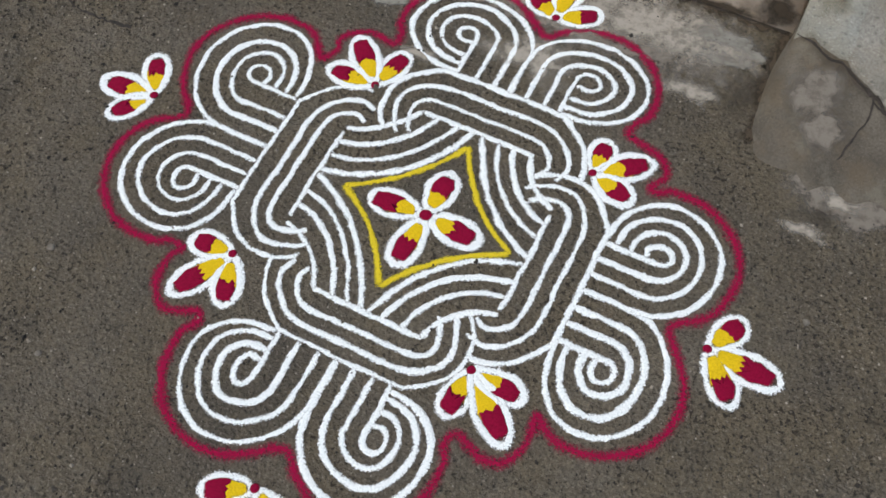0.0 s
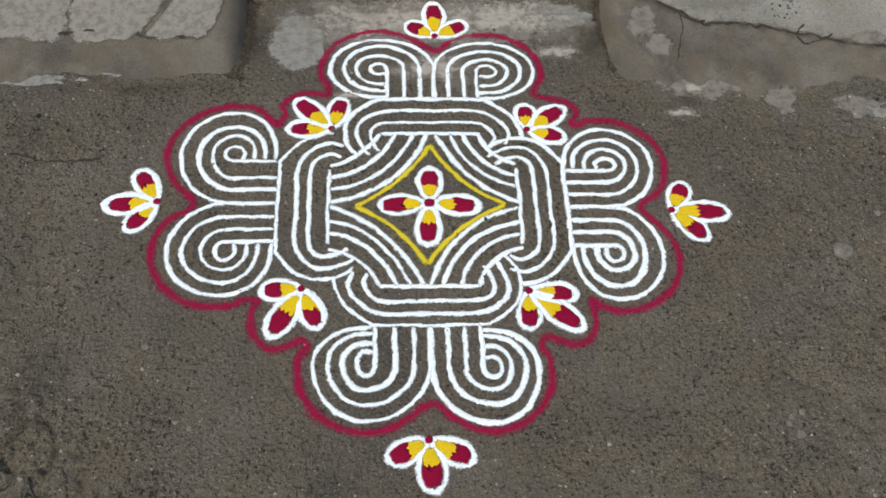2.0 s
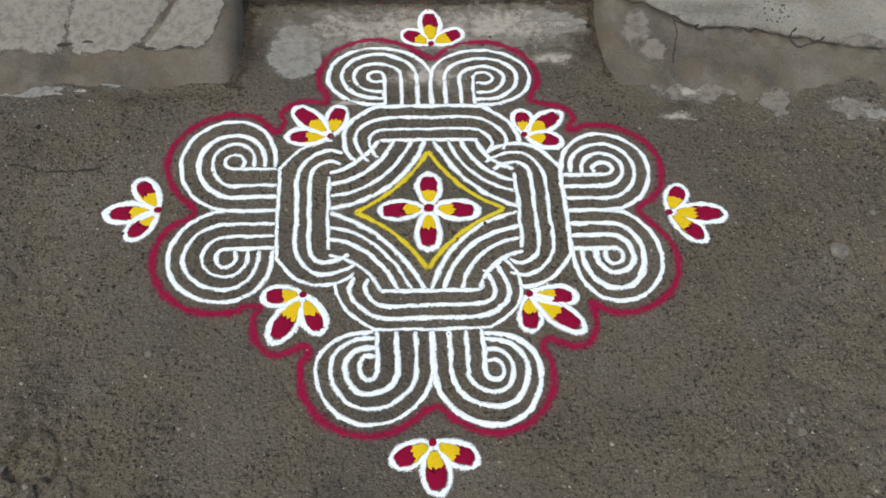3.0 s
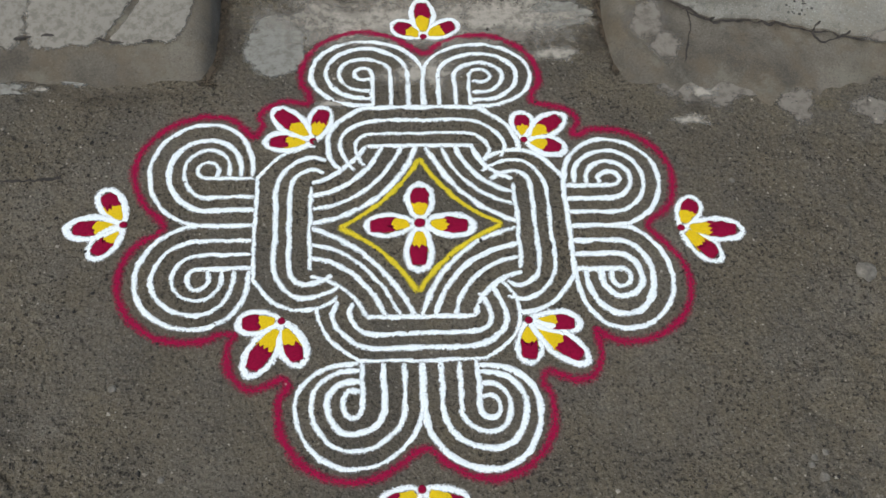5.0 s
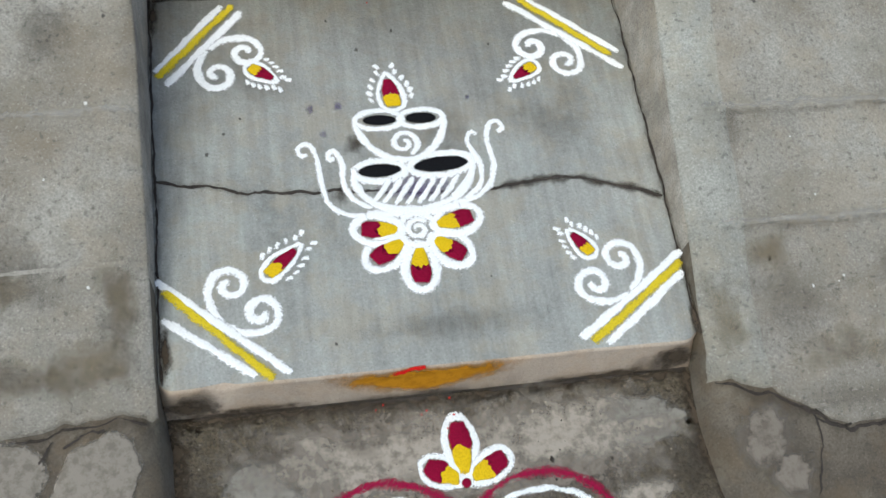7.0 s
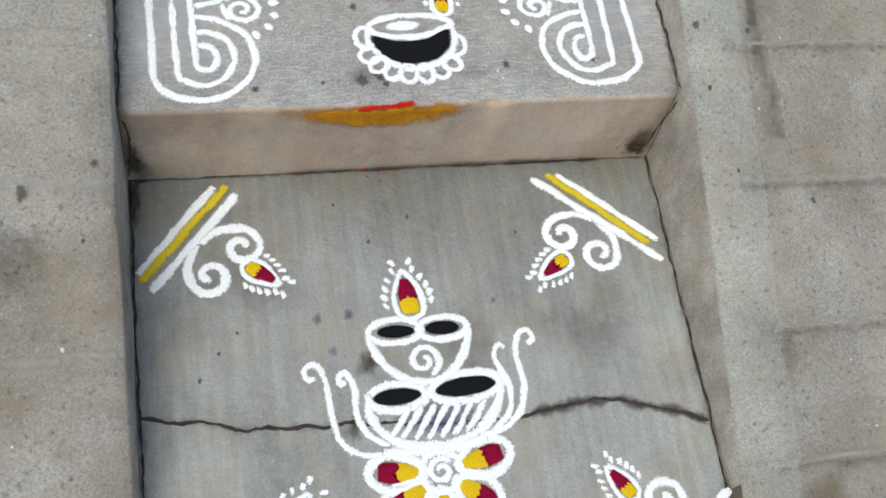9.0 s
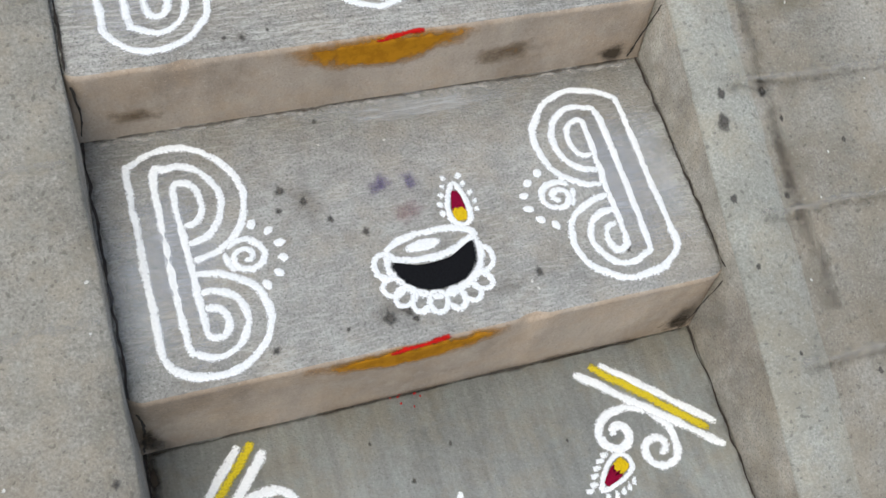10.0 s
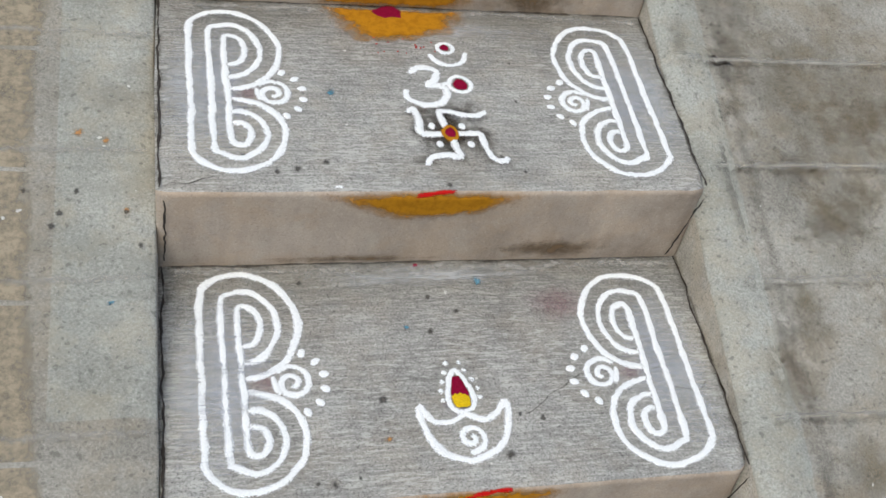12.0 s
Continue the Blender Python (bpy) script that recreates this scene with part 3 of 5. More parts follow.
SIDES = [
    dict(mid=0.022, bars=(0.199, 0.230, 0.264, 0.299), inner=(-0.094, 0.131),
         lobes=((-0.097, 0.387, -0.207, 0.492), (0.152, 0.384, 0.265, 0.477)), notch=0.450),
    dict(mid=0.002, bars=(0.204, 0.239, 0.269, 0.306), inner=(-0.102, 0.100),
         lobes=((-0.109, 0.401, -0.210, 0.506), (0.135, 0.391, 0.240, 0.497)), notch=0.466),
    dict(mid=-0.004, bars=(0.199, 0.233, 0.262, 0.289), inner=(-0.109, 0.098),
         lobes=((-0.116, 0.389, -0.217, 0.501), (0.124, 0.385, 0.229, 0.495)), notch=0.459),
    dict(mid=0.006, bars=(0.205, 0.245, 0.272, 0.312), inner=(-0.097, 0.102),
         lobes=((-0.111, 0.423, -0.221, 0.537), (0.141, 0.405, 0.258, 0.531)), notch=0.487),
]
OVER = [
    ((-0.128, -0.010), (-0.138, -0.034), (-0.129, -0.066), (-0.117, -0.082)),
    ((-0.158, -0.030), (-0.168, -0.067), (-0.152, -0.112), (-0.138, -0.126)),
    ((-0.128, -0.004), (-0.171, -0.035), (-0.192, -0.070), (-0.193, -0.113), (-0.180, -0.146), (-0.164, -0.160)),
]
UNDER = [
    ((0.127, -0.016), (0.140, -0.042), (0.136, -0.056), (0.130, -0.066)),
    ((0.155, -0.032), (0.172, -0.064), (0.168, -0.085), (0.162, -0.098)),
    ((0.126, -0.004), (0.174, -0.041), (0.197, -0.080), (0.202, -0.105), (0.201, -0.117)),
]
STRAIGHT = (0.095, 0.105, 0.108)


def quarter(c, rx, ry, a0, a1, n=6):
    return [(c[0] + rx * math.cos(radians(a0 + (a1 - a0) * i / n)), c[1] + ry * math.sin(radians(a0 + (a1 - a0) * i / n))) for i in range(n + 1)]


# each lobe's four rounds from the curl outwards: where they stand on the bar, reach out, reach sideways, and come home to the inner foot
ROUNDS = {
    (0, 0): ((-0.077, -0.038, -0.002, 0.031), (0.409, 0.435, 0.466, 0.486), (-0.116, -0.149, -0.176, -0.209), (0.376, 0.347, 0.326, 0.307)),
    (0, 1): ((0.131, 0.100, 0.064, 0.031), (0.404, 0.423, 0.449, 0.476), (0.178, 0.204, 0.236, 0.266), (0.369, 0.340, 0.320, 0.303)),
    (1, 0): ((-0.093, -0.061, -0.028, 0.004), (0.425, 0.446, 0.474, 0.506), (-0.126, -0.153, -0.179, -0.209), (0.380, 0.355, 0.330, 0.311)),
    (1, 1): ((0.104, 0.070, 0.039, 0.004), (0.416, 0.438, 0.460, 0.497), (0.143, 0.165, 0.204, 0.235), (0.377, 0.359, 0.330, 0.309)),
    (2, 0): ((-0.103, -0.070, -0.037, -0.003), (0.406, 0.431, 0.463, 0.501), (-0.139, -0.159, -0.187, -0.212), (0.362, 0.339, 0.317, 0.303)),
    (2, 1): ((0.107, 0.068, 0.031, 0.000), (0.399, 0.430, 0.461, 0.493), (0.142, 0.171, 0.199, 0.227), (0.346, 0.330, 0.307, 0.294)),
    (3, 0): ((-0.088, -0.057, -0.025, 0.010), (0.435, 0.464, 0.503, 0.533), (-0.132, -0.156, -0.187, -0.217), (0.395, 0.371, 0.348, 0.320)),
    (3, 1): ((0.122, 0.077, 0.046, 0.010), (0.432, 0.458, 0.489, 0.527), (0.162, 0.193, 0.219, 0.259), (0.389, 0.367, 0.345, 0.322)),
}


def lobe(side, which):
    """Nested rounds that rise from the bar, turn over and curl back to the inner foot."""
    s, lay = SIDES[side], turned(side)
    bar = s["bars"][3]
    feet, out, aside, home = ROUNDS[side, which]
    sg = -1 if which == 0 else 1
    cu, cv = 0.5 * (feet[0] + aside[0]), 0.5 * (out[0] + home[0])
    for k in range(3, -1, -1):
        inn, wide, up, dn = abs(feet[k] - cu), abs(aside[k] - cu), out[k] - cv, cv - home[k]
        rise = cv - 0.10 * inn
        path = [(feet[k], bar + 0.002), (feet[k], bar + 0.5 * (rise - bar)), (feet[k], rise)]
        turn = lambda pts: [(cu - sg * x, cv + y) for x, y in pts]
        path += turn(quarter((0, 0), inn, up, 14, 90, 5)) + turn(quarter((0, 0), wide, up, 105, 180, 5)) + turn(quarter((0, 0), wide, dn, 195, 270, 5))
        path.append((feet[0] + sg * 0.002, home[k] if k else home[k] + 0.004))
        line("white_line", [lay(*p) for p in path], W * random.uniform(0.95, 1.18), M_WHITE, kolam, ON_EARTH)


def link(side):
    """A bar of four lines whose ends hook over one neighbour and under the other."""
    s, lay = SIDES[side], turned(side)
    c = s["mid"]
    line("white_line", [lay(s["inner"][0], s["bars"][0]), lay(c, s["bars"][0] + 0.001), lay(s["inner"][1], s["bars"][0] - 0.001)], W, M_WHITE, kolam, ON_EARTH)
    for j in (1, 2, 3):
        b, half = s["bars"][j], STRAIGHT[j - 1]
        k = 1.0 if side == 0 else 0.96
        path = [(c + du * k, b + dv) for du, dv in reversed(OVER[j - 1])]
        path += [(c - half * k, b), (c, b + 0.001), (c + half * k, b)]
        path += [(c + du * k, b + dv) for du, dv in UNDER[j - 1]]
        line("white_line", [lay(*p) for p in path], W * random.uniform(0.85, 1.12), M_WHITE, kolam, ON_EARTH)


# each corner's four arcs: where they leave one bar, where they meet the next, how far they bow towards the middle, and how they lean
ARCS = [((0.006, 0.010, 0.64, 0.016), (0.039, 0.052, 0.67, 0.002), (0.068, 0.082, 0.76, 0.006), (0.101, 0.113, 0.87, 0.002)),
        ((0.002, 0.002, 0.46, 0.006), (0.039, 0.027, 0.57, 0.002), (0.071, 0.064, 0.68, 0.005), (0.105, 0.102, 0.81, 0.0)),
        ((0.008, 0.003, 0.60, -0.015), (0.037, 0.042, 0.62, -0.018), (0.063, 0.074, 0.72, -0.018), (0.100, 0.114, 0.83, -0.005)),
        ((0.004, 0.011, 0.42, -0.007), (0.041, 0.040, 0.58, -0.018), (0.071, 0.080, 0.74, -0.012), (0.101, 0.115, 0.88, -0.008))]


def corner_arcs(side):
    """Four arcs from one bar's inner line to the next one's."""
    a, b = SIDES[side], SIDES[(side + 1) % 4]
    la, lb = turned(side), turned((side + 1) % 4)
    for k, (off, on, pull, lean) in enumerate(ARCS[side]):
        p0, p3 = la(a["mid"] + off, a["bars"][0]), lb(b["mid"] - on, b["bars"][0])
        c = (0.5 * (p0[0] + p3[0]) * pull + lean, 0.5 * (p0[1] + p3[1]) * pull + (lean if side % 2 else -lean))
        pts = [tuple((1 - t) ** 2 * p0[i] + 2 * t * (1 - t) * c[i] + t * t * p3[i] for i in (0, 1)) for t in np.linspace(0, 1, 7)]
        line("white_line", pts, W * (1.3 if k == 0 else 1.05), M_WHITE, kolam, ON_EARTH)


for side in range(4):
    lobe(side, 0), lobe(side, 1), link(side), corner_arcs(side)

# the buds: base, then three tips, clockwise
OUTER_BUDS = [((0.038, 0.499), (-0.036, 0.542), (0.038, 0.617), (0.121, 0.542)), ((0.533, -0.014), (0.575, 0.064), (0.664, -0.022), (0.604, -0.094)),
              ((-0.008, -0.533), (0.080, -0.578), (0.000, -0.640), (-0.088, -0.575)), ((-0.566, 0.015), (-0.624, -0.062), (-0.681, 0.004), (-0.616, 0.103))]
CORNER_BUDS = [((0.237, 0.211), (0.237, 0.291), (0.332, 0.279), (0.327, 0.182)), ((0.207, -0.213), (0.310, -0.224), (0.314, -0.307), (0.200, -0.308)),
               ((-0.255, -0.203), (-0.217, -0.300), (-0.317, -0.317), (-0.342, -0.207)), ((-0.202, 0.213), (-0.306, 0.212), (-0.287, 0.302), (-0.178, 0.309))]


def bud(base, tips, label):
    heart = fill("flower_bud", oval(base, 0.0085, 0.0085, n=14), M_RED, kolam, ON_EARTH, height=0.003, label=label)
    for k, t in enumerate(tips):
        d = math.hypot(t[0] - base[0], t[1] - base[1])
        t = (t[0] - (t[0] - base[0]) * 0.006 / d, t[1] - (t[1] - base[1]) * 0.006 / d)
        start = (base[0] + (t[0] - base[0]) * 0.04, base[1] + (t[1] - base[1]) * 0.04)
        petal(heart, ON_EARTH, start, t, 0.0245 if k == 1 else 0.0225, split=0.49 + 0.08 * noise.noise((t[0] * 30, t[1] * 30, 1.0)))


for base, *tips in OUTER_BUDS:
    bud(base, tips, "three-petalled crimson and yellow powder bud outside the border")
for base, *tips in CORNER_BUDS:
    bud(base, tips, "three-petalled crimson and yellow powder bud in a corner")

centre = (0.010, 0.008)
middle = fill("centre_flower", oval(centre, 0.012, 0.012, n=16), M_RED, kolam, ON_EARTH, height=0.003, label="four-petalled crimson and yellow powder flower")
for tip in ((0.014, 0.102), (0.117, -0.001), (0.004, -0.099), (-0.095, 0.002)):
    start = tuple(c + 0.10 * (t - c) for c, t in zip(centre, tip))
    petal(middle, ON_EARTH, start, tip, 0.024, split=0.46)
tips = [(0.016, 0.168), (0.175, 0.003), (0.000, -0.149), (-0.150, 0.001)]
for a, b in zip(tips, tips[1:] + tips[:1]):
    c = (0.5 * (a[0] + b[0]) * 0.66 + 0.003, 0.5 * (a[1] + b[1]) * 0.66)
    pts = [tuple((1 - t) ** 2 * a[i] + 2 * t * (1 - t) * c[i] + t * t * b[i] for i in (0, 1)) for t in np.linspace(0, 1, 7)]
    line("yellow_line", pts, 0.0100, M_STRIPE, kolam, ON_EARTH, uneven=0.4)


# how far the crimson line stands off each lobe, sideways and outwards, and how it runs round each corner bud
MARGINS = [((0.024, 0.021), (0.019, 0.027)), ((0.027, 0.030), (0.023, 0.034)), ((0.019, 0.017), (0.028, 0.021)), ((0.022, 0.028), (0.022, 0.026))]
BUD_LOOPS = [((0.264, 0.313), (0.298, 0.303), (0.339, 0.287), (0.355, 0.259), (0.340, 0.228)),
             ((0.332, -0.236), (0.337, -0.284), (0.318, -0.327), (0.283, -0.336), (0.252, -0.323), (0.231, -0.317)),
             ((-0.249, -0.318), (-0.282, -0.334), (-0.315, -0.337), (-0.347, -0.301), (-0.352, -0.252), (-0.340, -0.230)),
             ((-0.325, 0.224), (-0.306, 0.252), (-0.312, 0.278), (-0.298, 0.302), (-0.261, 0.319), (-0.214, 0.312))]


def border():
    """The crimson outline round the lobes and the corner buds."""
    path = []
    for side in range(4):
        s, lay = SIDES[side], turned(side)
        for which in (0, 1):
            cu, cv, eu, ev = s["lobes"][which]
            wide, far = MARGINS[side][which]
            rx, ry, dn = abs(eu - cu) + wide, ev - cv + far, cv - s["bars"][3] + 0.006
            arc = quarter((0, 0), rx, dn, 208, 190, 2) + quarter((0, 0), rx, ry, 170, 52, 7)
            pts = [(cu + x, cv + y) for x, y in arc]
            if which:
                pts = [(cu - x, cv + y) for x, y in reversed(arc)]
            path += [lay(*p) for p in pts]
            if not which:
                path.append(lay(s["mid"] + (0.002 if side else 0.016), s["notch"]))
        path += BUD_LOOPS[side]
    line("crimson_line", path, 0.0172, M_LINE_RED, kolam, ON_EARTH, closed=True, uneven=0.30, label="crimson powder outline")


border()


# ---- drawings on the steps ----
M_BROWN = powder("brown_stain", (0.19, 0.155, 0.095), (0.15, 0.12, 0.075), cover=0.34, grain=22, gain=1.4, swing=0.5)
M_TAN = powder("old_render", (0.335, 0.290, 0.212), (0.285, 0.245, 0.178), cover=0.80, grain=75, gain=1.3, swing=0.35)
M_FLECK = powder("lime_fleck", (0.62, 0.62, 0.58), (0.5, 0.5, 0.47), cover=0.85, gain=2.0, swing=0.8)
ground_sheet_ob = bpy.data.objects["ground"]
M_BLOOM = powder("lime_bloom", (0.46, 0.45, 0.42), (0.36, 0.35, 0.33), cover=0.42, grain=70, gain=1.5, swing=0.7)
M_WORN = powder("worn_slab", (0.228, 0.210, 0.178), (0.160, 0.146, 0.121), cover=1.0, grain=60, gain=3.2, swing=0.6)
M_RIDGE = powder("ridge_cement", (0.42, 0.41, 0.37), (0.35, 0.34, 0.30), cover=0.42, grain=90, gain=1.5, swing=0.45)


def eye_flame(parent, surface, base, tip, half, ticks=6, width=0.0065, reach=0.016, tick_len=0.012, label=""):
    """A flame: white outline, yellow foot, red end, and short strokes round it."""
    line("flame_outline", teardrop(base, tip, half, 0.62), width, M_CHALK, parent, surface, closed=True)
    fill("yellow_fill", petal_piece(base, tip, half * 0.72, 0.10, 0.46, 0.62), M_YELLOW, parent, surface)
    fill("crimson_fill", petal_piece(base, tip, half * 0.72, 0.42, 0.84, 0.62, jag=0.7), M_RED, parent, surface, height=0.0022, hard=0.25)
    dx, dy = tip[0] - base[0], tip[1] - base[1]
    d = math.hypot(dx, dy)
    ax, ay = dx / d, dy / d
    for sg in (-1, 1):
        for k in range(ticks):
            t = 0.25 + 0.85 * k / (ticks - 1)
            w = sg * (half * math.sin(math.pi * min(0.97, max(t, 0.05)) ** 0.62) * 0.9 + reach * (1.0 if t < 0.9 else 0.75))
            p = (base[0] + dx * t - ay * w, base[1] + dy * t + ax * w)
            q = (p[0] + tick_len * (0.75 * ax - 0.45 * sg * ay), p[1] + tick_len * (0.75 * ay + 0.45 * sg * ax))
            line("flame_stroke", [p, ((p[0] + q[0]) / 2, (p[1] + q[1]) / 2), q], width * 1.05, M_CHALK, parent, surface)


def scroll(x0, way, y0, high, wide, z, haze=1.0, square=False, inset=0.0, out=0.0):
    """A tall double-bellied scroll in nested white lines with a curl and dots at its waist."""
    s = flat(z)
    label = "white powder double-bellied scroll with a dotted curl on a step"
    ob = thing("scroll_drawing", (x0 + way * 0.08, y0 + high / 2, z), label, "drawing", "scroll drawings on the steps")
    kx, ky = wide / 0.155, high / 0.385

    def lay(u, v):
        u += inset * (u / 0.06 if 0 < u < 0.06 else max(0.0, 1 - (u - 0.06) / 0.09) if u > 0 else 0.0)
        return (x0 + way * u * kx, y0 + v * ky)

    def put(pts, width=0.0103, closed=False):
        line("white_line", [lay(*p) for p in pts], width, M_CHALK, ob, s, closed=closed)

    fill("powder_haze", [lay(u, v) for u, v in oval((0.045, 0.19), 0.085, 0.225, n=26, lumpy=0.2, seed=x0 * 5 + y0)], M_HAZE, ob, s, height=0.0, hard=1.0)
    put([(0.064, 0.186), (0.10, 0.194), (0.135, 0.222), (0.154, 0.275), (0.148, 0.318), (0.118, 0.362), (0.075, 0.384), *(((0.040, 0.381), (0.007, 0.364), (0.001, 0.346)) if square else ((0.035, 0.380), (0.008, 0.362), (0.0, 0.335))),
         (0.0, 0.20), (0.0, 0.07), (0.004, 0.036), (0.028, 0.010), (0.065, 0.0), (0.105, 0.010), (0.140, 0.042), (0.151, 0.085), (0.140, 0.125), (0.108, 0.152), (0.064, 0.165)])
    put([(0.062, 0.214), (0.090, 0.222), (0.112, 0.246), (0.122, 0.283), (0.110, 0.322), (0.080, 0.348), *(((0.054, 0.348), (0.037, 0.340)) if square else ((0.050, 0.346), (0.034, 0.326))),
         (0.034, 0.20), (0.036, 0.060), (0.046, 0.040), (0.075, 0.028), (0.105, 0.044), (0.121, 0.078), (0.112, 0.112), (0.088, 0.130), (0.064, 0.132)])
    put([(0.062, 0.245), (0.082, 0.250), (0.094, 0.275), (0.090, 0.305), (0.074, 0.320), (0.059, 0.312),
         (0.059, 0.24), (0.062, 0.15), (0.063, 0.075), (0.072, 0.058), (0.088, 0.060), (0.095, 0.083), (0.085, 0.103), (0.066, 0.106)])
    put(spiral((0.137 + out, 0.176), 0.032, 2.5, 1.75, -1, 0.12), 0.0095)
    put([(0.108 + out, 0.190), (0.112 + out, 0.172), (0.120 + out, 0.155)], 0.009)
    for k in range(6):
        a = radians(68 - 27 * k)
        c = lay(0.135 + out + 0.054 * math.cos(a), 0.176 + 0.056 * math.sin(a))
        fill("dot", oval(c, 0.0068, 0.009, a - 1.57, n=10, lumpy=0.25, seed=k + x0), M_CHALK, ob, s)
    if haze > 1:
        fill("pink_tint", [lay(u, v) for u, v in oval((0.095, 0.178), 0.035, 0.04, n=16, lumpy=0.3, seed=y0)], M_PINK, ob, s, height=0.0, hard=1.0)
    return ob


Z1, Z2, Z3, Z4 = (s[1] + 0.0004 for s in STEPS[:4])
scroll(-0.368, 1, 1.464, 0.360, 0.156, Z2, square=True)
scroll(0.411, -1, 1.474, 0.338, 0.165, Z2, inset=0.010, out=0.012)
scroll(-0.361, 1, 1.893, 0.390, 0.153, Z3, haze=2)
scroll(0.436, -1, 1.890, 0.372, 0.163, Z3, haze=2, inset=0.011, out=0.010)
scroll(-0.368, 1, 2.350, 0.386, 0.152, Z4, haze=2)
scroll(0.444, -1, 2.342, 0.386, 0.155, Z4, inset=0.010, out=0.004)


def corner_motif(mid, along, inward, flame_base, flame_tip, stripes):
    """A yellow stripe between two white ones across a corner, a ram's-horn curl and a flame."""
    s = flat(Z1)
    ob = thing("corner_drawing", (*mid, Z1), "yellow and white corner stripes with curls and a flame", "drawing", "corner drawings on the landing")
    for k, (a, b) in enumerate(stripes):
        m = ((a[0] + b[0]) / 2, (a[1] + b[1]) / 2)
        line(("white_stripe", "yellow_stripe", "white_stripe")[k], [a, m, b], 0.0125 if k != 1 else 0.0135, (M_CHALK, M_STRIPE, M_CHALK)[k], ob, s)
    lay = lambda t, d: (mid[0] + along[0] * t + inward[0] * d, mid[1] + along[1] * t + inward[1] * d)
    a_c, b_c = (-0.035, 0.062), (0.033, 0.054)
    curl_a = [(a_c[0] + 0.032 * (0.16 + 0.84 * i / 14) * math.cos(3.3 - 7.6 * (1 - i / 14)), a_c[1] + 0.032 * (0.16 + 0.84 * i / 14) * math.sin(3.3 - 7.6 * (1 - i / 14))) for i in range(15)]
    curl_b = [(b_c[0] + 0.032 * (0.16 + 0.84 * i / 14) * math.cos(-0.2 + 7.6 * (1 - i / 14)), b_c[1] + 0.032 * (0.16 + 0.84 * i / 14) * math.sin(-0.2 + 7.6 * (1 - i / 14))) for i in range(15)]
    line("white_curl", [lay(*p) for p in curl_a + [(-0.056, 0.034), (-0.030, 0.012), (0.0, 0.004)]], 0.0125, M_CHALK, ob, s)
    line("white_curl", [lay(*p) for p in curl_b + [(0.055, 0.030), (0.035, 0.012), (0.0, 0.004)]], 0.0125, M_CHALK, ob, s)
    eye_flame(ob, s, flame_base, flame_tip, 0.017, ticks=6, width=0.0078, reach=0.011, tick_len=0.016)


def unit(a, b):
    d = math.hypot(b[0] - a[0], b[1] - a[1])
    return ((b[0] - a[0]) / d, (b[1] - a[1]) / d)


CORNERS = [
    (((-0.422, 0.857), (-0.221, 0.680)), ((-0.410, 0.840), (-0.248, 0.672)), ((-0.414, 0.790), (-0.275, 0.680)), (-0.252, 0.846), (-0.186, 0.905)),
    (((0.461, 0.835), (0.247, 0.688)), ((0.456, 0.816), (0.268, 0.682)), ((0.455, 0.797), (0.292, 0.676)), (0.306, 0.838), (0.268, 0.893)),
    (((-0.252, 1.400), (-0.393, 1.237)), ((-0.266, 1.416), (-0.409, 1.256)), ((-0.288, 1.415), (-0.412, 1.267)), (-0.252, 1.276), (-0.198, 1.236)),
    (((0.247, 1.401), (0.452, 1.230)), ((0.276, 1.407), (0.436, 1.261)), ((0.293, 1.406), (0.452, 1.268)), (0.286, 1.252), (0.226, 1.212)),
]
for near, yellow, far, fb, ft in CORNERS:
    m = ((near[0][0] + near[1][0]) / 2, (near[0][1] + near[1][1]) / 2)
    t = unit(*near)
    d = (-t[1], t[0])
    if (0.02 - m[0]) * d[0] + (1.04 - m[1]) * d[1] < 0:
        d = (-d[0], -d[1])
    corner_motif(m, t, d, fb, ft, (near, yellow, far))


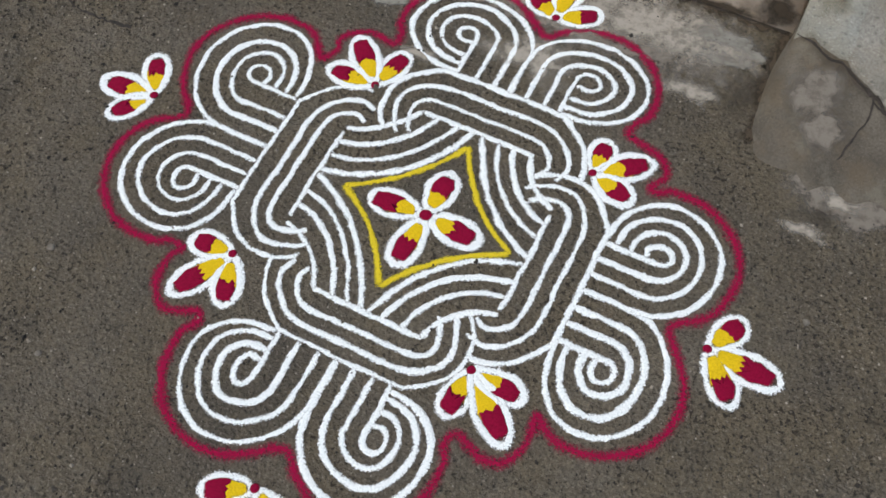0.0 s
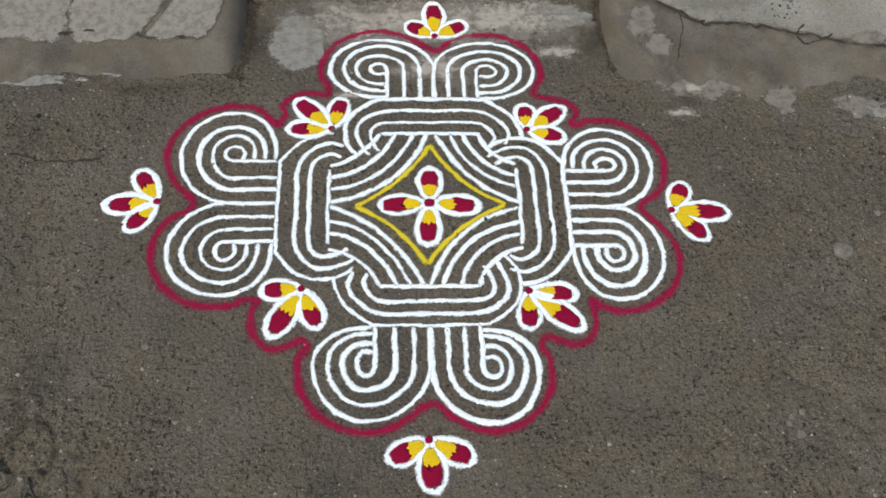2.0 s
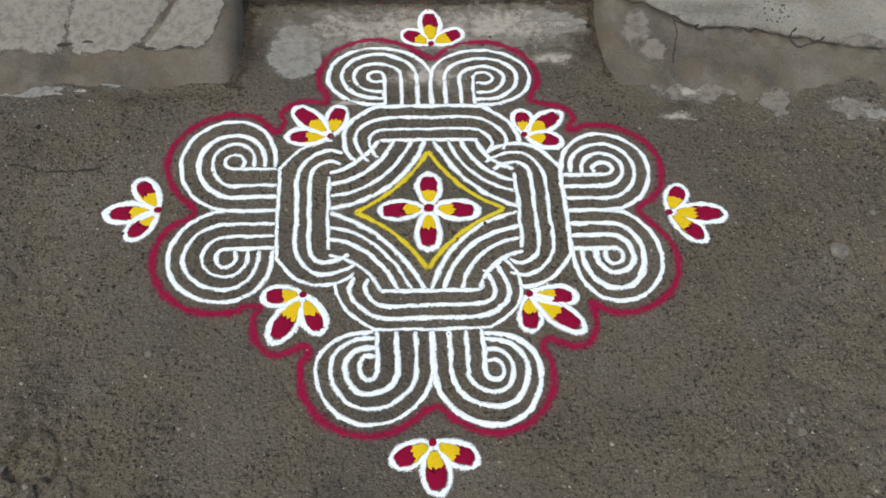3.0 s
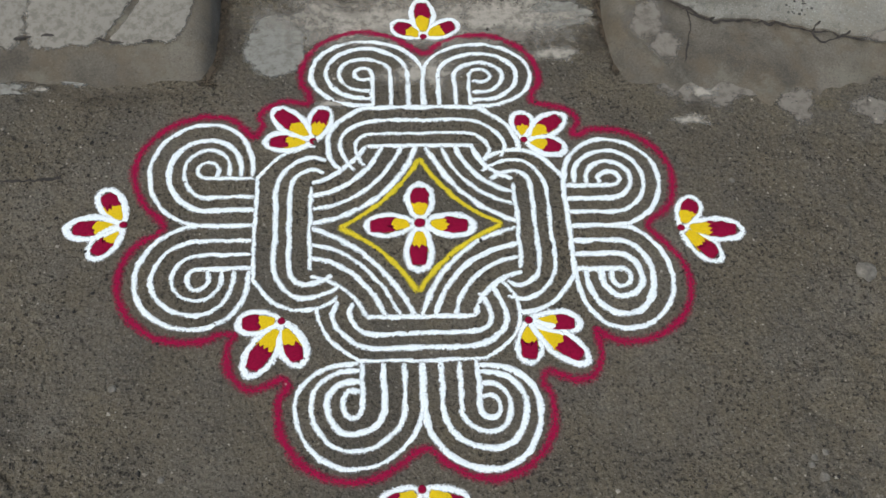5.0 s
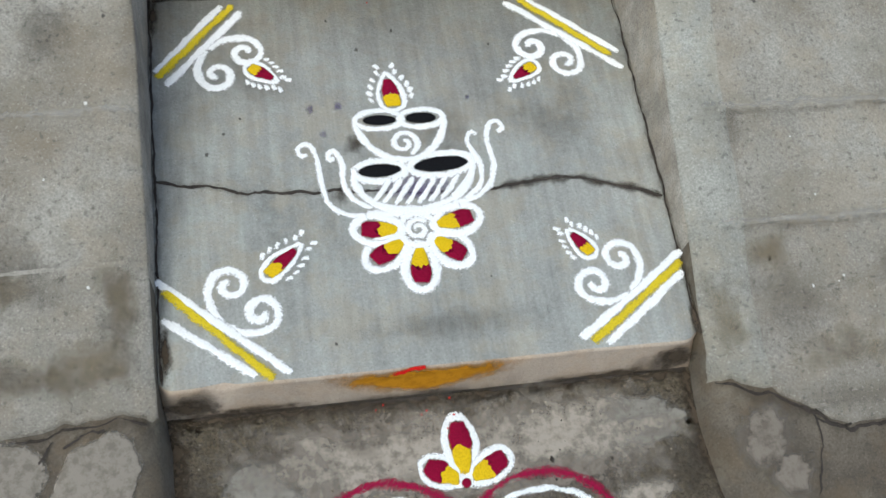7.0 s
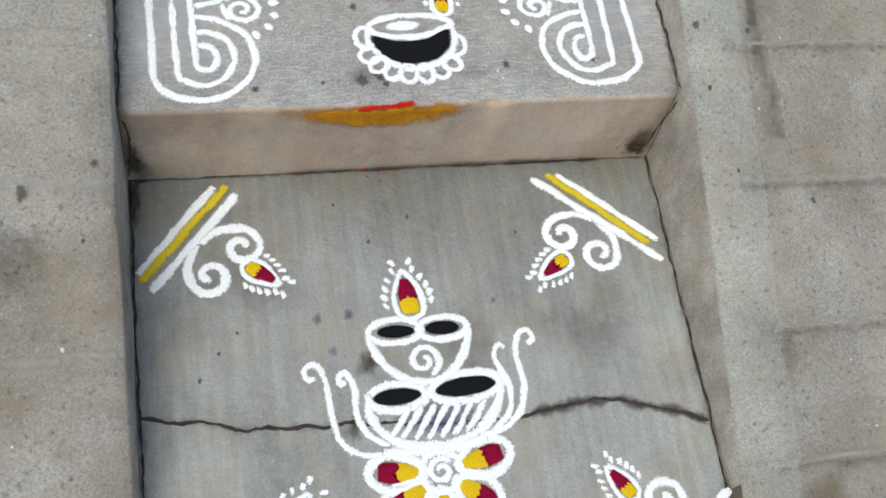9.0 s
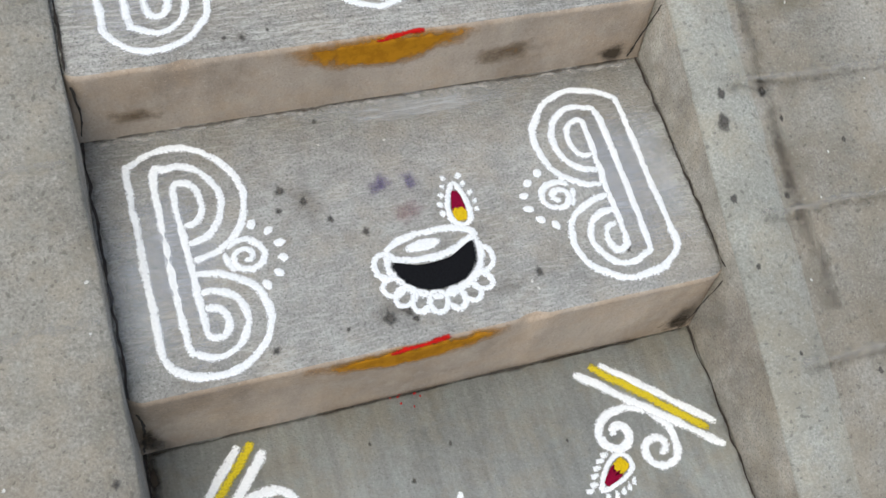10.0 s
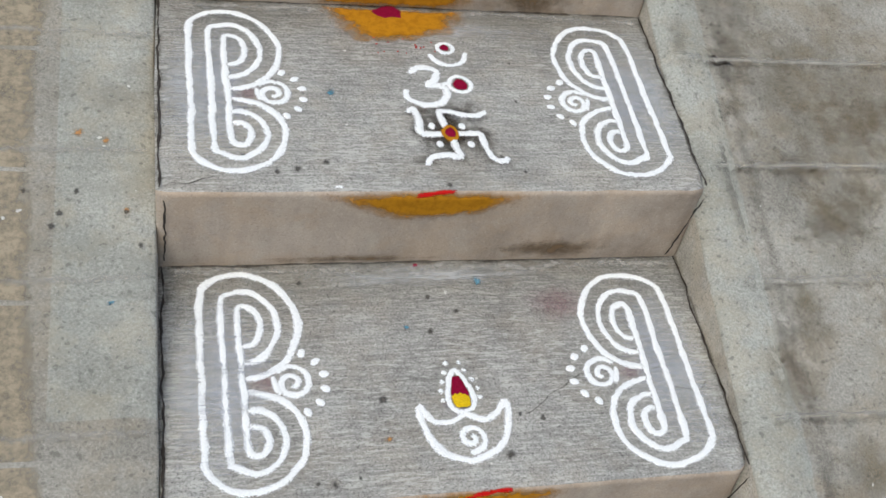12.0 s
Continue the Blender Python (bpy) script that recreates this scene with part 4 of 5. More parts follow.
def lamp_tower():
    """A tiered oil lamp over a flower, with four curling arms."""
    s = flat(Z1)
    ob = thing("lamp_drawing", (0.01, 1.02, Z1), "white powder tiered oil lamp over a flower on the landing", "drawing")

    def put(pts, width=0.011, closed=False, name="white_line"):
        line(name, pts, width, M_CHALK, ob, s, closed=closed)

    c = (0.011, 0.915)
    tips = [(-0.099, 0.924), (-0.083, 0.855), (0.002, 0.802), (0.093, 0.850), (0.122, 0.938)]
    for t in tips:
        start = (c[0] + 0.24 * (t[0] - c[0]), c[1] + 0.24 * (t[1] - c[1]))
        line("petal_outline", teardrop(start, t, 0.027, 1.15), 0.0135, M_CHALK, ob, s, closed=True)
        fill("yellow_fill", petal_piece(start, t, 0.0165, 0.06, 0.54, 1.15), M_YELLOW, ob, s)
        fill("crimson_fill", petal_piece(start, t, 0.0165, 0.50, 0.84, 1.15, jag=0.8), M_RED, ob, s, height=0.0024, hard=0.2)
    put(oval(c, 0.033, 0.030, n=16), 0.012, True)
    put(spiral(c, 0.020, 0.6, 1.5, 1, 0.2), 0.010)
    put([(-0.075, 0.948), (-0.03, 0.950), (0.03, 0.948), (0.09, 0.958)], 0.015)
    # lower bowl with hatching
    put([(-0.083, 1.045), (-0.086, 1.020), (-0.070, 0.985), (-0.040, 0.962), (0.01, 0.953), (0.060, 0.962), (0.100, 0.985), (0.120, 1.020), (0.126, 1.048)], 0.013)
    for k in range(8):
        x = -0.052 + 0.020 * k
        put([(x - 0.010, 0.964 + 0.002 * abs(k - 3)), (x + 0.008, 0.99), (x + 0.030, 1.020)], 0.0085, name="hatch_line")
    put(oval((-0.040, 1.036), 0.045, 0.020, 0.02), 0.012, True)
    put(oval((0.071, 1.042), 0.056, 0.022, 0.06), 0.012, True)
    fill("black_fill", oval((-0.040, 1.036), 0.037, 0.0125, 0.02), M_BLACK, ob, s, hard=0.25)
    fill("black_fill", oval((0.071, 1.042), 0.048, 0.0150, 0.06), M_BLACK, ob, s, hard=0.25)
    fill("purple_tint", oval((0.018, 0.998), 0.082, 0.030, n=20, lumpy=0.2, seed=2), M_PURPLE, ob, flat(Z1 - 0.0005), height=0.0, hard=0.5)
    # upper bowl
    put([(-0.072, 1.145), (-0.066, 1.115), (-0.045, 1.080), (-0.015, 1.060), (0.02, 1.056), (0.055, 1.072), (0.080, 1.105), (0.090, 1.145)], 0.012)
    put(oval((-0.028, 1.142), 0.043, 0.019), 0.0105, True)
    put(oval((0.048, 1.142), 0.040, 0.019), 0.0105, True)
    fill("black_fill", oval((-0.028, 1.141), 0.031, 0.0105), M_BLACK, ob, s, hard=0.25)
    fill("black_fill", oval((0.048, 1.141), 0.028, 0.0115), M_BLACK, ob, s, hard=0.25)
    put(spiral((0.010, 1.090), 0.028, 5.0, 1.6, 1, 0.15), 0.010)
    eye_flame(ob, s, (0.003, 1.160), (-0.003, 1.244), 0.023, ticks=6, width=0.0088, reach=0.013, tick_len=0.017)
    # arms
    for pts in ([(-0.060, 0.952), (-0.101, 0.952), (-0.134, 0.980), (-0.143, 1.03), (-0.146, 1.075), (-0.158, 1.098), (-0.174, 1.092), (-0.172, 1.076), (-0.160, 1.078)],
                [(-0.062, 0.962), (-0.094, 0.985), (-0.105, 1.020), (-0.102, 1.055), (-0.112, 1.082), (-0.126, 1.078), (-0.124, 1.064), (-0.114, 1.067)],
                [(0.075, 0.962), (0.118, 0.970), (0.152, 1.000), (0.164, 1.04), (0.160, 1.085), (0.168, 1.118), (0.186, 1.126), (0.192, 1.110), (0.180, 1.104)],
                [(0.100, 0.968), (0.132, 0.995), (0.140, 1.03), (0.131, 1.062), (0.124, 1.090), (0.134, 1.106), (0.144, 1.096)]):
        put(pts, 0.0095, name="arm_line")


lamp_tower()


def petalled_lamp():
    base = flat(Z2)
    s = lambda u, v, h: base(u + 0.012, v - 0.020, h)
    ob = thing("lamp_drawing", (0.02, 1.58, Z2), "white powder oil lamp with a black bowl and petal rim", "drawing")
    c = (0.020, 1.578)
    for k in range(9):
        a = radians(176 + 21.0 * k)
        p = (c[0] + 0.073 * math.cos(a), c[1] - 0.006 + 0.051 * math.sin(a) + (0.016 if k in (0, 8) else 0.0))
        line("petal_outline", oval(p, 0.017, 0.020 if k in (0, 8) else 0.0135, a, n=14), 0.0085, M_CHALK, ob, s, closed=True)
    bowl = [(-0.043, 1.596), (-0.02, 1.586), (0.02, 1.583), (0.055, 1.590), (0.083, 1.606), (0.082, 1.580), (0.066, 1.555), (0.036, 1.541), (0.0, 1.541), (-0.026, 1.556), (-0.040, 1.576)]
    fill("black_fill", smooth_path(bowl, True, 0.008), M_BLACK, ob, s, height=0.001, hard=0.2, ragged=0.03)
    line("white_line", [(-0.046, 1.612), (-0.047, 1.585), (-0.032, 1.553), (0.0, 1.533), (0.04, 1.533), (0.074, 1.552), (0.090, 1.582), (0.090, 1.614)], 0.0115, M_CHALK, ob, s)
    line("white_line", oval((0.022, 1.613), 0.069, 0.021, 0.05, n=24), 0.0100, M_CHALK, ob, s, closed=True)
    line("white_line", [(-0.045, 1.602), (0.0, 1.592), (0.04, 1.594), (0.086, 1.612)], 0.010, M_CHALK, ob, s)
    fill("white_fill", oval((0.010, 1.614), 0.030, 0.0105, 0.05), M_CHALK, ob, s)
    eye_flame(ob, s, (0.080, 1.633), (0.084, 1.704), 0.0165, ticks=5, width=0.0085, reach=0.010, tick_len=0.013)


def crescent_lamp():
    s = flat(Z3)
    ob = thing("lamp_drawing", (0.03, 1.97, Z3), "white powder crescent oil lamp with a small flame", "drawing")
    line("white_line", [(-0.035, 2.020), (-0.018, 1.992), (0.012, 1.988), (0.034, 2.000), (0.062, 1.988), (0.086, 1.998), (0.104, 2.022), (0.104, 1.995), (0.092, 1.958),
                        (0.066, 1.932), (0.028, 1.921), (-0.010, 1.938), (-0.032, 1.976)], 0.0105, M_CHALK, ob, s, closed=True)
    line("white_curl", spiral((0.037, 1.958), 0.025, 4.4, 1.6, 1, 0.12), 0.0100, M_CHALK, ob, s)
    fill("purple_tint", oval((0.03, 2.02), 0.035, 0.035, lumpy=0.3), M_PURPLE, ob, s, height=0.0, hard=1.0)
    eye_flame(ob, s, (0.035, 2.004), (0.031, 2.082), 0.0205, ticks=5, width=0.0085, reach=0.010, tick_len=0.010)


def sacred_signs():
    s = flat(Z4)
    ob = thing("sacred_drawing", (0.055, 2.5, Z4), "white powder Om and swastika with crimson dots, on a damp patch", "drawing")
    def put(pts, width=0.0095):
        line("white_line", pts, width, M_CHALK, ob, s)

    arms = ([(-0.013, 2.486), (0.0, 2.498), (0.006, 2.47), (0.006, 2.438), (0.03, 2.435), (0.056, 2.437), (0.085, 2.437), (0.108, 2.437), (0.112, 2.405), (0.122, 2.380), (0.138, 2.374), (0.146, 2.383)],
            [(0.130, 2.496), (0.112, 2.482), (0.08, 2.486), (0.046, 2.492), (0.048, 2.465), (0.056, 2.437), (0.060, 2.405), (0.066, 2.383), (0.04, 2.388), (0.012, 2.380), (0.006, 2.362)])
    for pts in arms:
        line("damp_patch", pts, 0.046, M_DAMP, ob, flat(Z4 - 0.0006), height=0.0, wobble=0.006, uneven=0.8)
    fill("damp_patch", oval((0.060, 2.436), 0.072, 0.066, n=26, lumpy=0.45, seed=2), M_DAMP, ob, s, height=0.0, hard=1.0)
    for pts in arms:
        put(pts, 0.0110)
    for p in ((0.027, 2.455), (0.080, 2.455), (0.034, 2.412), (0.088, 2.412)):
        fill("dot", oval(p, 0.007, 0.008, n=10, lumpy=0.2, seed=p[0]), M_CHALK, ob, s)
    fill("turmeric_dot", oval((0.057, 2.438), 0.018, 0.020, n=14, lumpy=0.2), M_TURMERIC, ob, s)
    fill("crimson_dot", oval((0.057, 2.439), 0.011, 0.012, n=12, lumpy=0.3), M_RED, ob, s, height=0.003)
    put([(0.006, 2.584), (0.027, 2.602), (0.056, 2.594), (0.049, 2.570), (0.034, 2.555), (0.061, 2.554), (0.068, 2.535), (0.055, 2.513), (0.024, 2.507), (-0.003, 2.520), (-0.005, 2.544)], 0.0115)
    put([(0.060, 2.556), (0.070, 2.562), (0.080, 2.562)], 0.008)
    line("white_line", oval((0.096, 2.559), 0.020, 0.020, n=16), 0.0085, M_CHALK, ob, s, closed=True)
    fill("crimson_dot", oval((0.096, 2.559), 0.0145, 0.0145, n=14, lumpy=0.2), M_RED, ob, s)
    put([(0.052, 2.640), (0.064, 2.618), (0.088, 2.610), (0.112, 2.620), (0.122, 2.645)], 0.0095)
    line("white_line", oval((0.084, 2.656), 0.015, 0.014, n=14), 0.0075, M_CHALK, ob, s, closed=True)
    fill("crimson_dot", oval((0.084, 2.657), 0.009, 0.008, n=12, lumpy=0.3), M_RED, ob, s)


petalled_lamp(), crescent_lamp(), sacred_signs()


# ---- turmeric and kumkum on the risers ----
def turmeric(step, x0, x1, deep, red, seed=0.0, over=0.010):
    """A smear of turmeric along a nose, with a streak of red."""
    front, top = STEPS[step][:2]
    y = front - 0.0035
    label = "ochre turmeric smear with a red streak on a riser"
    ob = thing("turmeric_mark", ((x0 + x1) / 2, y, top), label, "marking", "turmeric marks on the risers")
    face = riser_face(step, 0.0035)
    s = lambda u, v, h: face(u, v, h) if v < top - 0.008 else (u, y - h * 0.6 + (v - top + 0.008) * 0.9 - 0.001, min(v, top + 0.0012) + h * 0.6)
    n = 26
    low = [(x0 + (x1 - x0) * i / n, top - 0.012 - deep * max(0.0, math.sin(math.pi * i / n)) ** 0.7 * (1 + 0.10 * noise.noise((i * 0.15, seed, 1)))) for i in range(n + 1)]
    high = [(x0 + (x1 - x0) * i / n, top - 0.004 + over * math.sin(math.pi * i / n) * 0.5) for i in range(n, -1, -1)]
    fill("turmeric", low + high, M_TURMERIC, ob, s, height=0.0006, hard=0.9, ragged=0.008)
    a, b = red
    line("kumkum_streak", [(a, top - 0.006), ((a + b) / 2, top - 0.003), (b, top - 0.001)], 0.0052, M_KUMKUM, ob, s, uneven=0.5)


turmeric(0, -0.175, 0.145, 0.056, (-0.065, -0.010), 1.0)
turmeric(1, -0.185, 0.120, 0.046, (-0.068, 0.022), 2.0)
turmeric(2, -0.130, 0.175, 0.056, (0.010, 0.085), 3.0)
turmeric(3, -0.165, 0.175, 0.048, (-0.022, 0.045), 4.0)

big = thing("turmeric_disc", (0.0, 2.765, Z4), "large ochre turmeric disc with a crimson spot at a riser's foot", "marking")
fill("turmeric", [(p[0], min(p[1], 2.764)) for p in oval((0.0, 2.778), 0.142, 0.116, n=30, lumpy=0.12, seed=3)], M_TURMERIC, big, flat(Z4), height=0.0006, hard=0.8, ragged=0.03)
wall_s = upright(STEPS[4][0] - 0.004)
fill("turmeric", [(p[0], max(p[1], 0.583)) for p in oval((0.0, 0.60), 0.145, 0.10, n=30, lumpy=0.1, seed=5)], M_TURMERIC, big, wall_s, height=0.0006, hard=0.6, ragged=0.03)
fill("crimson_spot", oval((-0.005, 2.752), 0.032, 0.017, n=20, lumpy=0.4), M_RED, big, flat(Z4), height=0.001, hard=0.35)
random.seed(7)
for k in range(16):
    p = (0.02 + random.uniform(-0.07, 0.07), 2.655 + random.uniform(-0.02, 0.03))
    fill("kumkum_speck", oval(p, random.uniform(0.001, 0.0025), 0.0018, n=7), M_KUMKUM, big, flat(Z4))

# ---- stains, specks and cracks on the steps ----
SPOTS = {
    0: [(-0.148, 0.722, 4), (0.121, 0.817, 3), (-0.05, 1.30, 6), (0.02, 1.34, 5), (-0.30, 1.13, 5), (0.33, 0.74, 4), (-0.33, 1.09, 6), (-0.27, 1.16, 4), (0.20, 1.30, 4), (-0.10, 1.37, 5)],
    1: [(-0.220, 1.481, 10), (-0.118, 1.489, 6), (-0.057, 1.493, 13), (-0.100, 1.663, 9), (-0.161, 1.723, 10), (-0.054, 1.633, 9), (-0.082, 1.830, 5), (-0.03, 1.50, 12), (-0.17, 1.69, 7),
        (0.18, 1.515, 11), (-0.13, 1.70, 8), (0.33, 1.52, 7), (-0.02, 1.485, 8)],
    2: [(-0.089, 2.032, 10), (0.013, 2.226, 7), (0.057, 2.197, 6), (0.007, 2.157, 8), (-0.178, 1.898, 10), (-0.203, 1.900, 5), (0.094, 1.926, 11), (-0.14, 1.905, 5), (0.125, 1.995, 6), (0.16, 1.985, 7), (-0.2, 2.262, 7)],
    3: [(-0.207, 2.356, 8), (-0.161, 2.372, 8), (0.035, 2.321, 7), (-0.24, 2.35, 7), (0.17, 2.35, 5), (-0.29, 2.386, 6), (0.19, 2.52, 5), (0.2, 2.62, 4)],
}
for k, spots in SPOTS.items():
    for x, y, r in spots:
        fill("dark_spot", oval((x, y), r * 0.0009, r * 0.0011, n=12, lumpy=0.7, seed=x * 30), M_SPOT, step_objects[k], flat(STEPS[k][1] + 0.0001), height=0.0001, hard=1.0)
for k, c, rx, ry, m in (
    (0, (-0.096, 1.176), 0.012, 0.014, M_PURPLE), (0, (-0.146, 1.173), 0.014, 0.013, M_PURPLE), (0, (-0.127, 1.117), 0.014, 0.012, M_PURPLE), (0, (0.140, 1.182), 0.009, 0.010, M_PURPLE),
    (0, (-0.075, 1.09), 0.022, 0.03, M_DAMP), (0, (-0.11, 0.99), 0.02, 0.03, M_DAMP), (1, (-0.016, 1.705), 0.024, 0.020, M_PURPLE), (1, (0.035, 1.702), 0.018, 0.026, M_PURPLE), (1, (-0.05, 1.505), 0.06, 0.03, M_SOFT), (1, (-0.13, 1.69), 0.05, 0.06, M_SOFT), (0, (0.10, 1.10), 0.10, 0.12, M_SOFT), (0, (-0.25, 1.25), 0.12, 0.10, M_SOFT), (0, (0.30, 1.12), 0.12, 0.10, M_SOFT), (0, (0.05, 0.74), 0.25, 0.05, M_SOFT), (1, (0.018, 1.655), 0.035, 0.032, M_PINK),
    (2, (0.105, 2.258), 0.010, 0.012, M_BLUE), (2, (-0.032, 2.167), 0.007, 0.006, M_BLUE), (2, (-0.089, 1.965), 0.009, 0.008, M_ORANGE), (2, (0.002, 2.295), 0.005, 0.004, M_RED), (2, (0.24, 2.20), 0.08, 0.06, M_PINK),
    (3, (-0.137, 2.533), 0.010, 0.010, M_BLUE), (1, (0.12, 1.50), 0.05, 0.025, M_SOFT), (3, (-0.146, 2.317), 0.010, 0.004, M_CHALK),
):
    fill("stain", oval(c, rx, ry, n=16, lumpy=0.5, seed=c[0] * 9 + c[1]), m, step_objects[k], flat(STEPS[k][1] + 0.0002), height=0.0, hard=1.0)
for k, c, rx, ry in ((0, (-0.37, 0.04), 0.07, 0.05), (0, (0.40, 0.03), 0.07, 0.05), (0, (0.0, 0.005), 0.30, 0.016), (1, (-0.40, 0.13), 0.03, 0.06), (1, (0.44, 0.14), 0.03, 0.06), (1, (0.05, 0.092), 0.35, 0.010),
                     (3, (0.24, 0.435), 0.14, 0.030), (3, (-0.1, 0.42), 0.2, 0.012), (2, (-0.33, 0.31), 0.05, 0.02), (2, (0.24, 0.33), 0.08, 0.03), (4, (0.27, 0.61), 0.12, 0.035)):
    fill("damp_stain", oval(c, rx, ry, n=22, lumpy=0.5, seed=c[0] * 7 + k), M_RUST if k > 1 else M_DAMP, step_objects[k], riser_face(k, 0.0030), height=0.0, hard=1.0)
for k, c, rx, ry in ((0, (-0.385, 0.035), 0.055, 0.036), (0, (-0.30, 0.012), 0.12, 0.016), (0, (0.425, 0.040), 0.045, 0.045), (0, (0.30, 0.010), 0.14, 0.012), (1, (-0.408, 0.150), 0.018, 0.060), (1, (0.435, 0.120), 0.035, 0.030), (1, (0.30, 0.090), 0.15, 0.008), (2, (0.425, 0.290), 0.03, 0.022)):
    fill("mud_stain", oval(c, rx, ry, n=22, lumpy=0.55, seed=c[0] * 5 + k), M_MUD, step_objects[k], riser_face(k, 0.0034), height=0.0, hard=1.0)
for c, rx, ry in (((-0.411, 0.735), 0.014, 0.055), ((0.452, 0.705), 0.012, 0.035), ((-0.412, 1.40), 0.012, 0.05)):
    fill("mud_stain", oval(c, rx, ry, n=20, lumpy=0.5, seed=c[1]), M_MUD, step_objects[0], flat(STEPS[0][1]), height=0.0, hard=1.0)
# the long crack across the landing, dark with damp
crack = [(-0.417, 1.041), (-0.367, 1.031), (-0.33, 1.028), (-0.275, 1.008), (-0.24, 1.009), (-0.162, 1.001), (-0.10, 1.002), (0.05, 0.985), (0.161, 0.988), (0.22, 0.995), (0.287, 0.999), (0.33, 0.99), (0.387, 0.973), (0.457, 0.946)]
line("crack_damp", crack, 0.015, M_SOFT, step_objects[0], flat(STEPS[0][1]), height=0.0, wobble=0.004, uneven=0.8)
line("crack_damp", crack[8:], 0.020, M_DAMP, step_objects[0], flat(STEPS[0][1]), height=0.0, wobble=0.004, uneven=0.8)
line("crack", crack, 0.0035, M_CRACK, step_objects[0], flat(STEPS[0][1]), height=0.0001, wobble=0.003, uneven=0.8)
for k, pts in ((2, [(0.13, 1.99), (0.19, 2.03), (0.27, 2.07), (0.31, 2.05)]), (2, [(0.40, 2.03), (0.44, 2.02), (0.462, 2.04)]), (3, [(-0.41, 2.325), (-0.37, 2.327), (-0.33, 2.345)])):
    line("crack", pts, 0.0030, M_DAMP, step_objects[k], flat(STEPS[k][1]), height=0.0, wobble=0.003, uneven=0.8)
# powder swept thin towards the ends of the treads
for k, c, rx, ry in ((1, (-0.375, 1.60), 0.05, 0.14), (1, (0.43, 1.66), 0.05, 0.18), (2, (-0.375, 2.07), 0.05, 0.19), (2, (0.44, 2.05), 0.055, 0.20), (3, (-0.375, 2.54), 0.05, 0.21), (3, (0.455, 2.52), 0.05, 0.22), (3, (0.06, 2.71), 0.24, 0.035), (2, (0.02, 2.27), 0.30, 0.03), (1, (0.10, 1.83), 0.25, 0.03)):
    fill("swept_powder", oval(c, rx, ry, n=26, lumpy=0.4, seed=c[0] * 4 + c[1]), M_DUST, step_objects[k], flat(STEPS[k][1] - 0.0004), height=0.0, hard=1.0)
# dirt in the joint at each riser's foot
for k in range(5):
    y = STEPS[k][0]
    z = 0.0 if k == 0 else STEPS[k - 1][1]
    line("joint_dirt", [(x, y - LEANS[k] - 0.002 + 0.003 * noise.noise((x * 9, k, 0))) for x in np.linspace(LEFT + 0.01, east_wall(y) - 0.01, 16)], 0.007, M_DAMP if k else M_CRACK, step_objects[k], flat(z), height=0.0005, wobble=0.002, uneven=0.9)


# ---- on the ramps ----
def on_ramp(way, profile):
    def lay(u, v, h):
        z = height_on(profile, v) + 0.004 * noise.noise((u * 3, v * 3, 1.0)) + 0.0016 * noise.noise((u * 22, v * 22, 4.0))
        e = broken_edge(u, way)
        if v < e:
            z -= 0.009 + 0.004 * noise.noise((u * 11, v * 11, 7.0)) - 0.006 * min(1, (e - v) / 0.1)
        elif way > 0 and u > east_wall(v) + 0.085 + strip_wave(v, way):
            z -= 0.005
        return (u, v, z + h + 0.0008)
    return lay


WEST, EAST = on_ramp(-1, RAMP_W), on_ramp(1, RAMP_E)
ramp_w, ramp_e = bpy.data.objects["ramp_west"], bpy.data.objects["ramp_east"]
for x, y, r in [(-0.451, 1.343, 7), (-0.547, 1.305, 11), (-0.567, 2.332, 7), (-0.577, 2.310, 8), (-0.543, 2.368, 6), (-0.447, 2.275, 6), (-0.468, 2.333, 5), (-0.54, 0.91, 8), (-0.58, 0.93, 7), (-0.52, 1.0, 6), (-0.55, 0.84, 9),
                (-0.60, 0.90, 6), (-0.61, 0.8, 9), (-0.50, 0.94, 5), (-0.47, 1.24, 4), (-0.62, 2.37, 5), (-0.49, 2.18, 3)]:
    fill("dark_spot", oval((x, y), r * 0.0009, r * 0.0012, n=12, lumpy=0.6, seed=x * 20), M_SPOT if y > 1.2 else M_SOFT, ramp_w, WEST, height=0.0001, hard=0.8)
for x, y, r in [(0.516, 1.657, 14), (0.494, 1.540, 9), (0.502, 1.436, 6), (0.525, 1.70, 9), (0.601, 1.696, 7), (0.590, 1.532, 6), (0.62, 1.65, 5), (0.66, 1.25, 5), (0.60, 0.79, 5), (0.72, 1.6, 5), (0.53, 1.30, 4)]:
    fill("dark_spot", oval((x, y), r * 0.0009, r * 0.0012, n=12, lumpy=0.6, seed=x * 20), M_SPOT, ramp_e, EAST, height=0.0001, hard=0.6)
for c, m in (((-0.542, 2.475), M_ORANGE), ((-0.468, 2.335), M_ORANGE), ((-0.489, 2.185), M_BLUE), ((-0.5, 2.46), M_ORANGE)):
    fill("stain", oval(c, 0.010, 0.011, n=12, lumpy=0.4, seed=c[1]), m, ramp_w, WEST, height=0.0, hard=1.0)
for c, rx, ry in (((0.766, 2.282), 0.11, 0.05), ((0.66, 2.660), 0.06, 0.12), ((0.60, 1.55), 0.022, 0.16), ((0.62, 0.72), 0.16, 0.10), ((0.85, 0.76), 0.12, 0.09), ((0.575, 1.02), 0.03, 0.06), ((0.70, 0.55), 0.2, 0.03)):
    fill("damp_stain", oval(c, rx, ry, n=26, lumpy=0.55, seed=c[0] * 9), M_SOFT, ramp_e, EAST, height=0.0, hard=1.0)
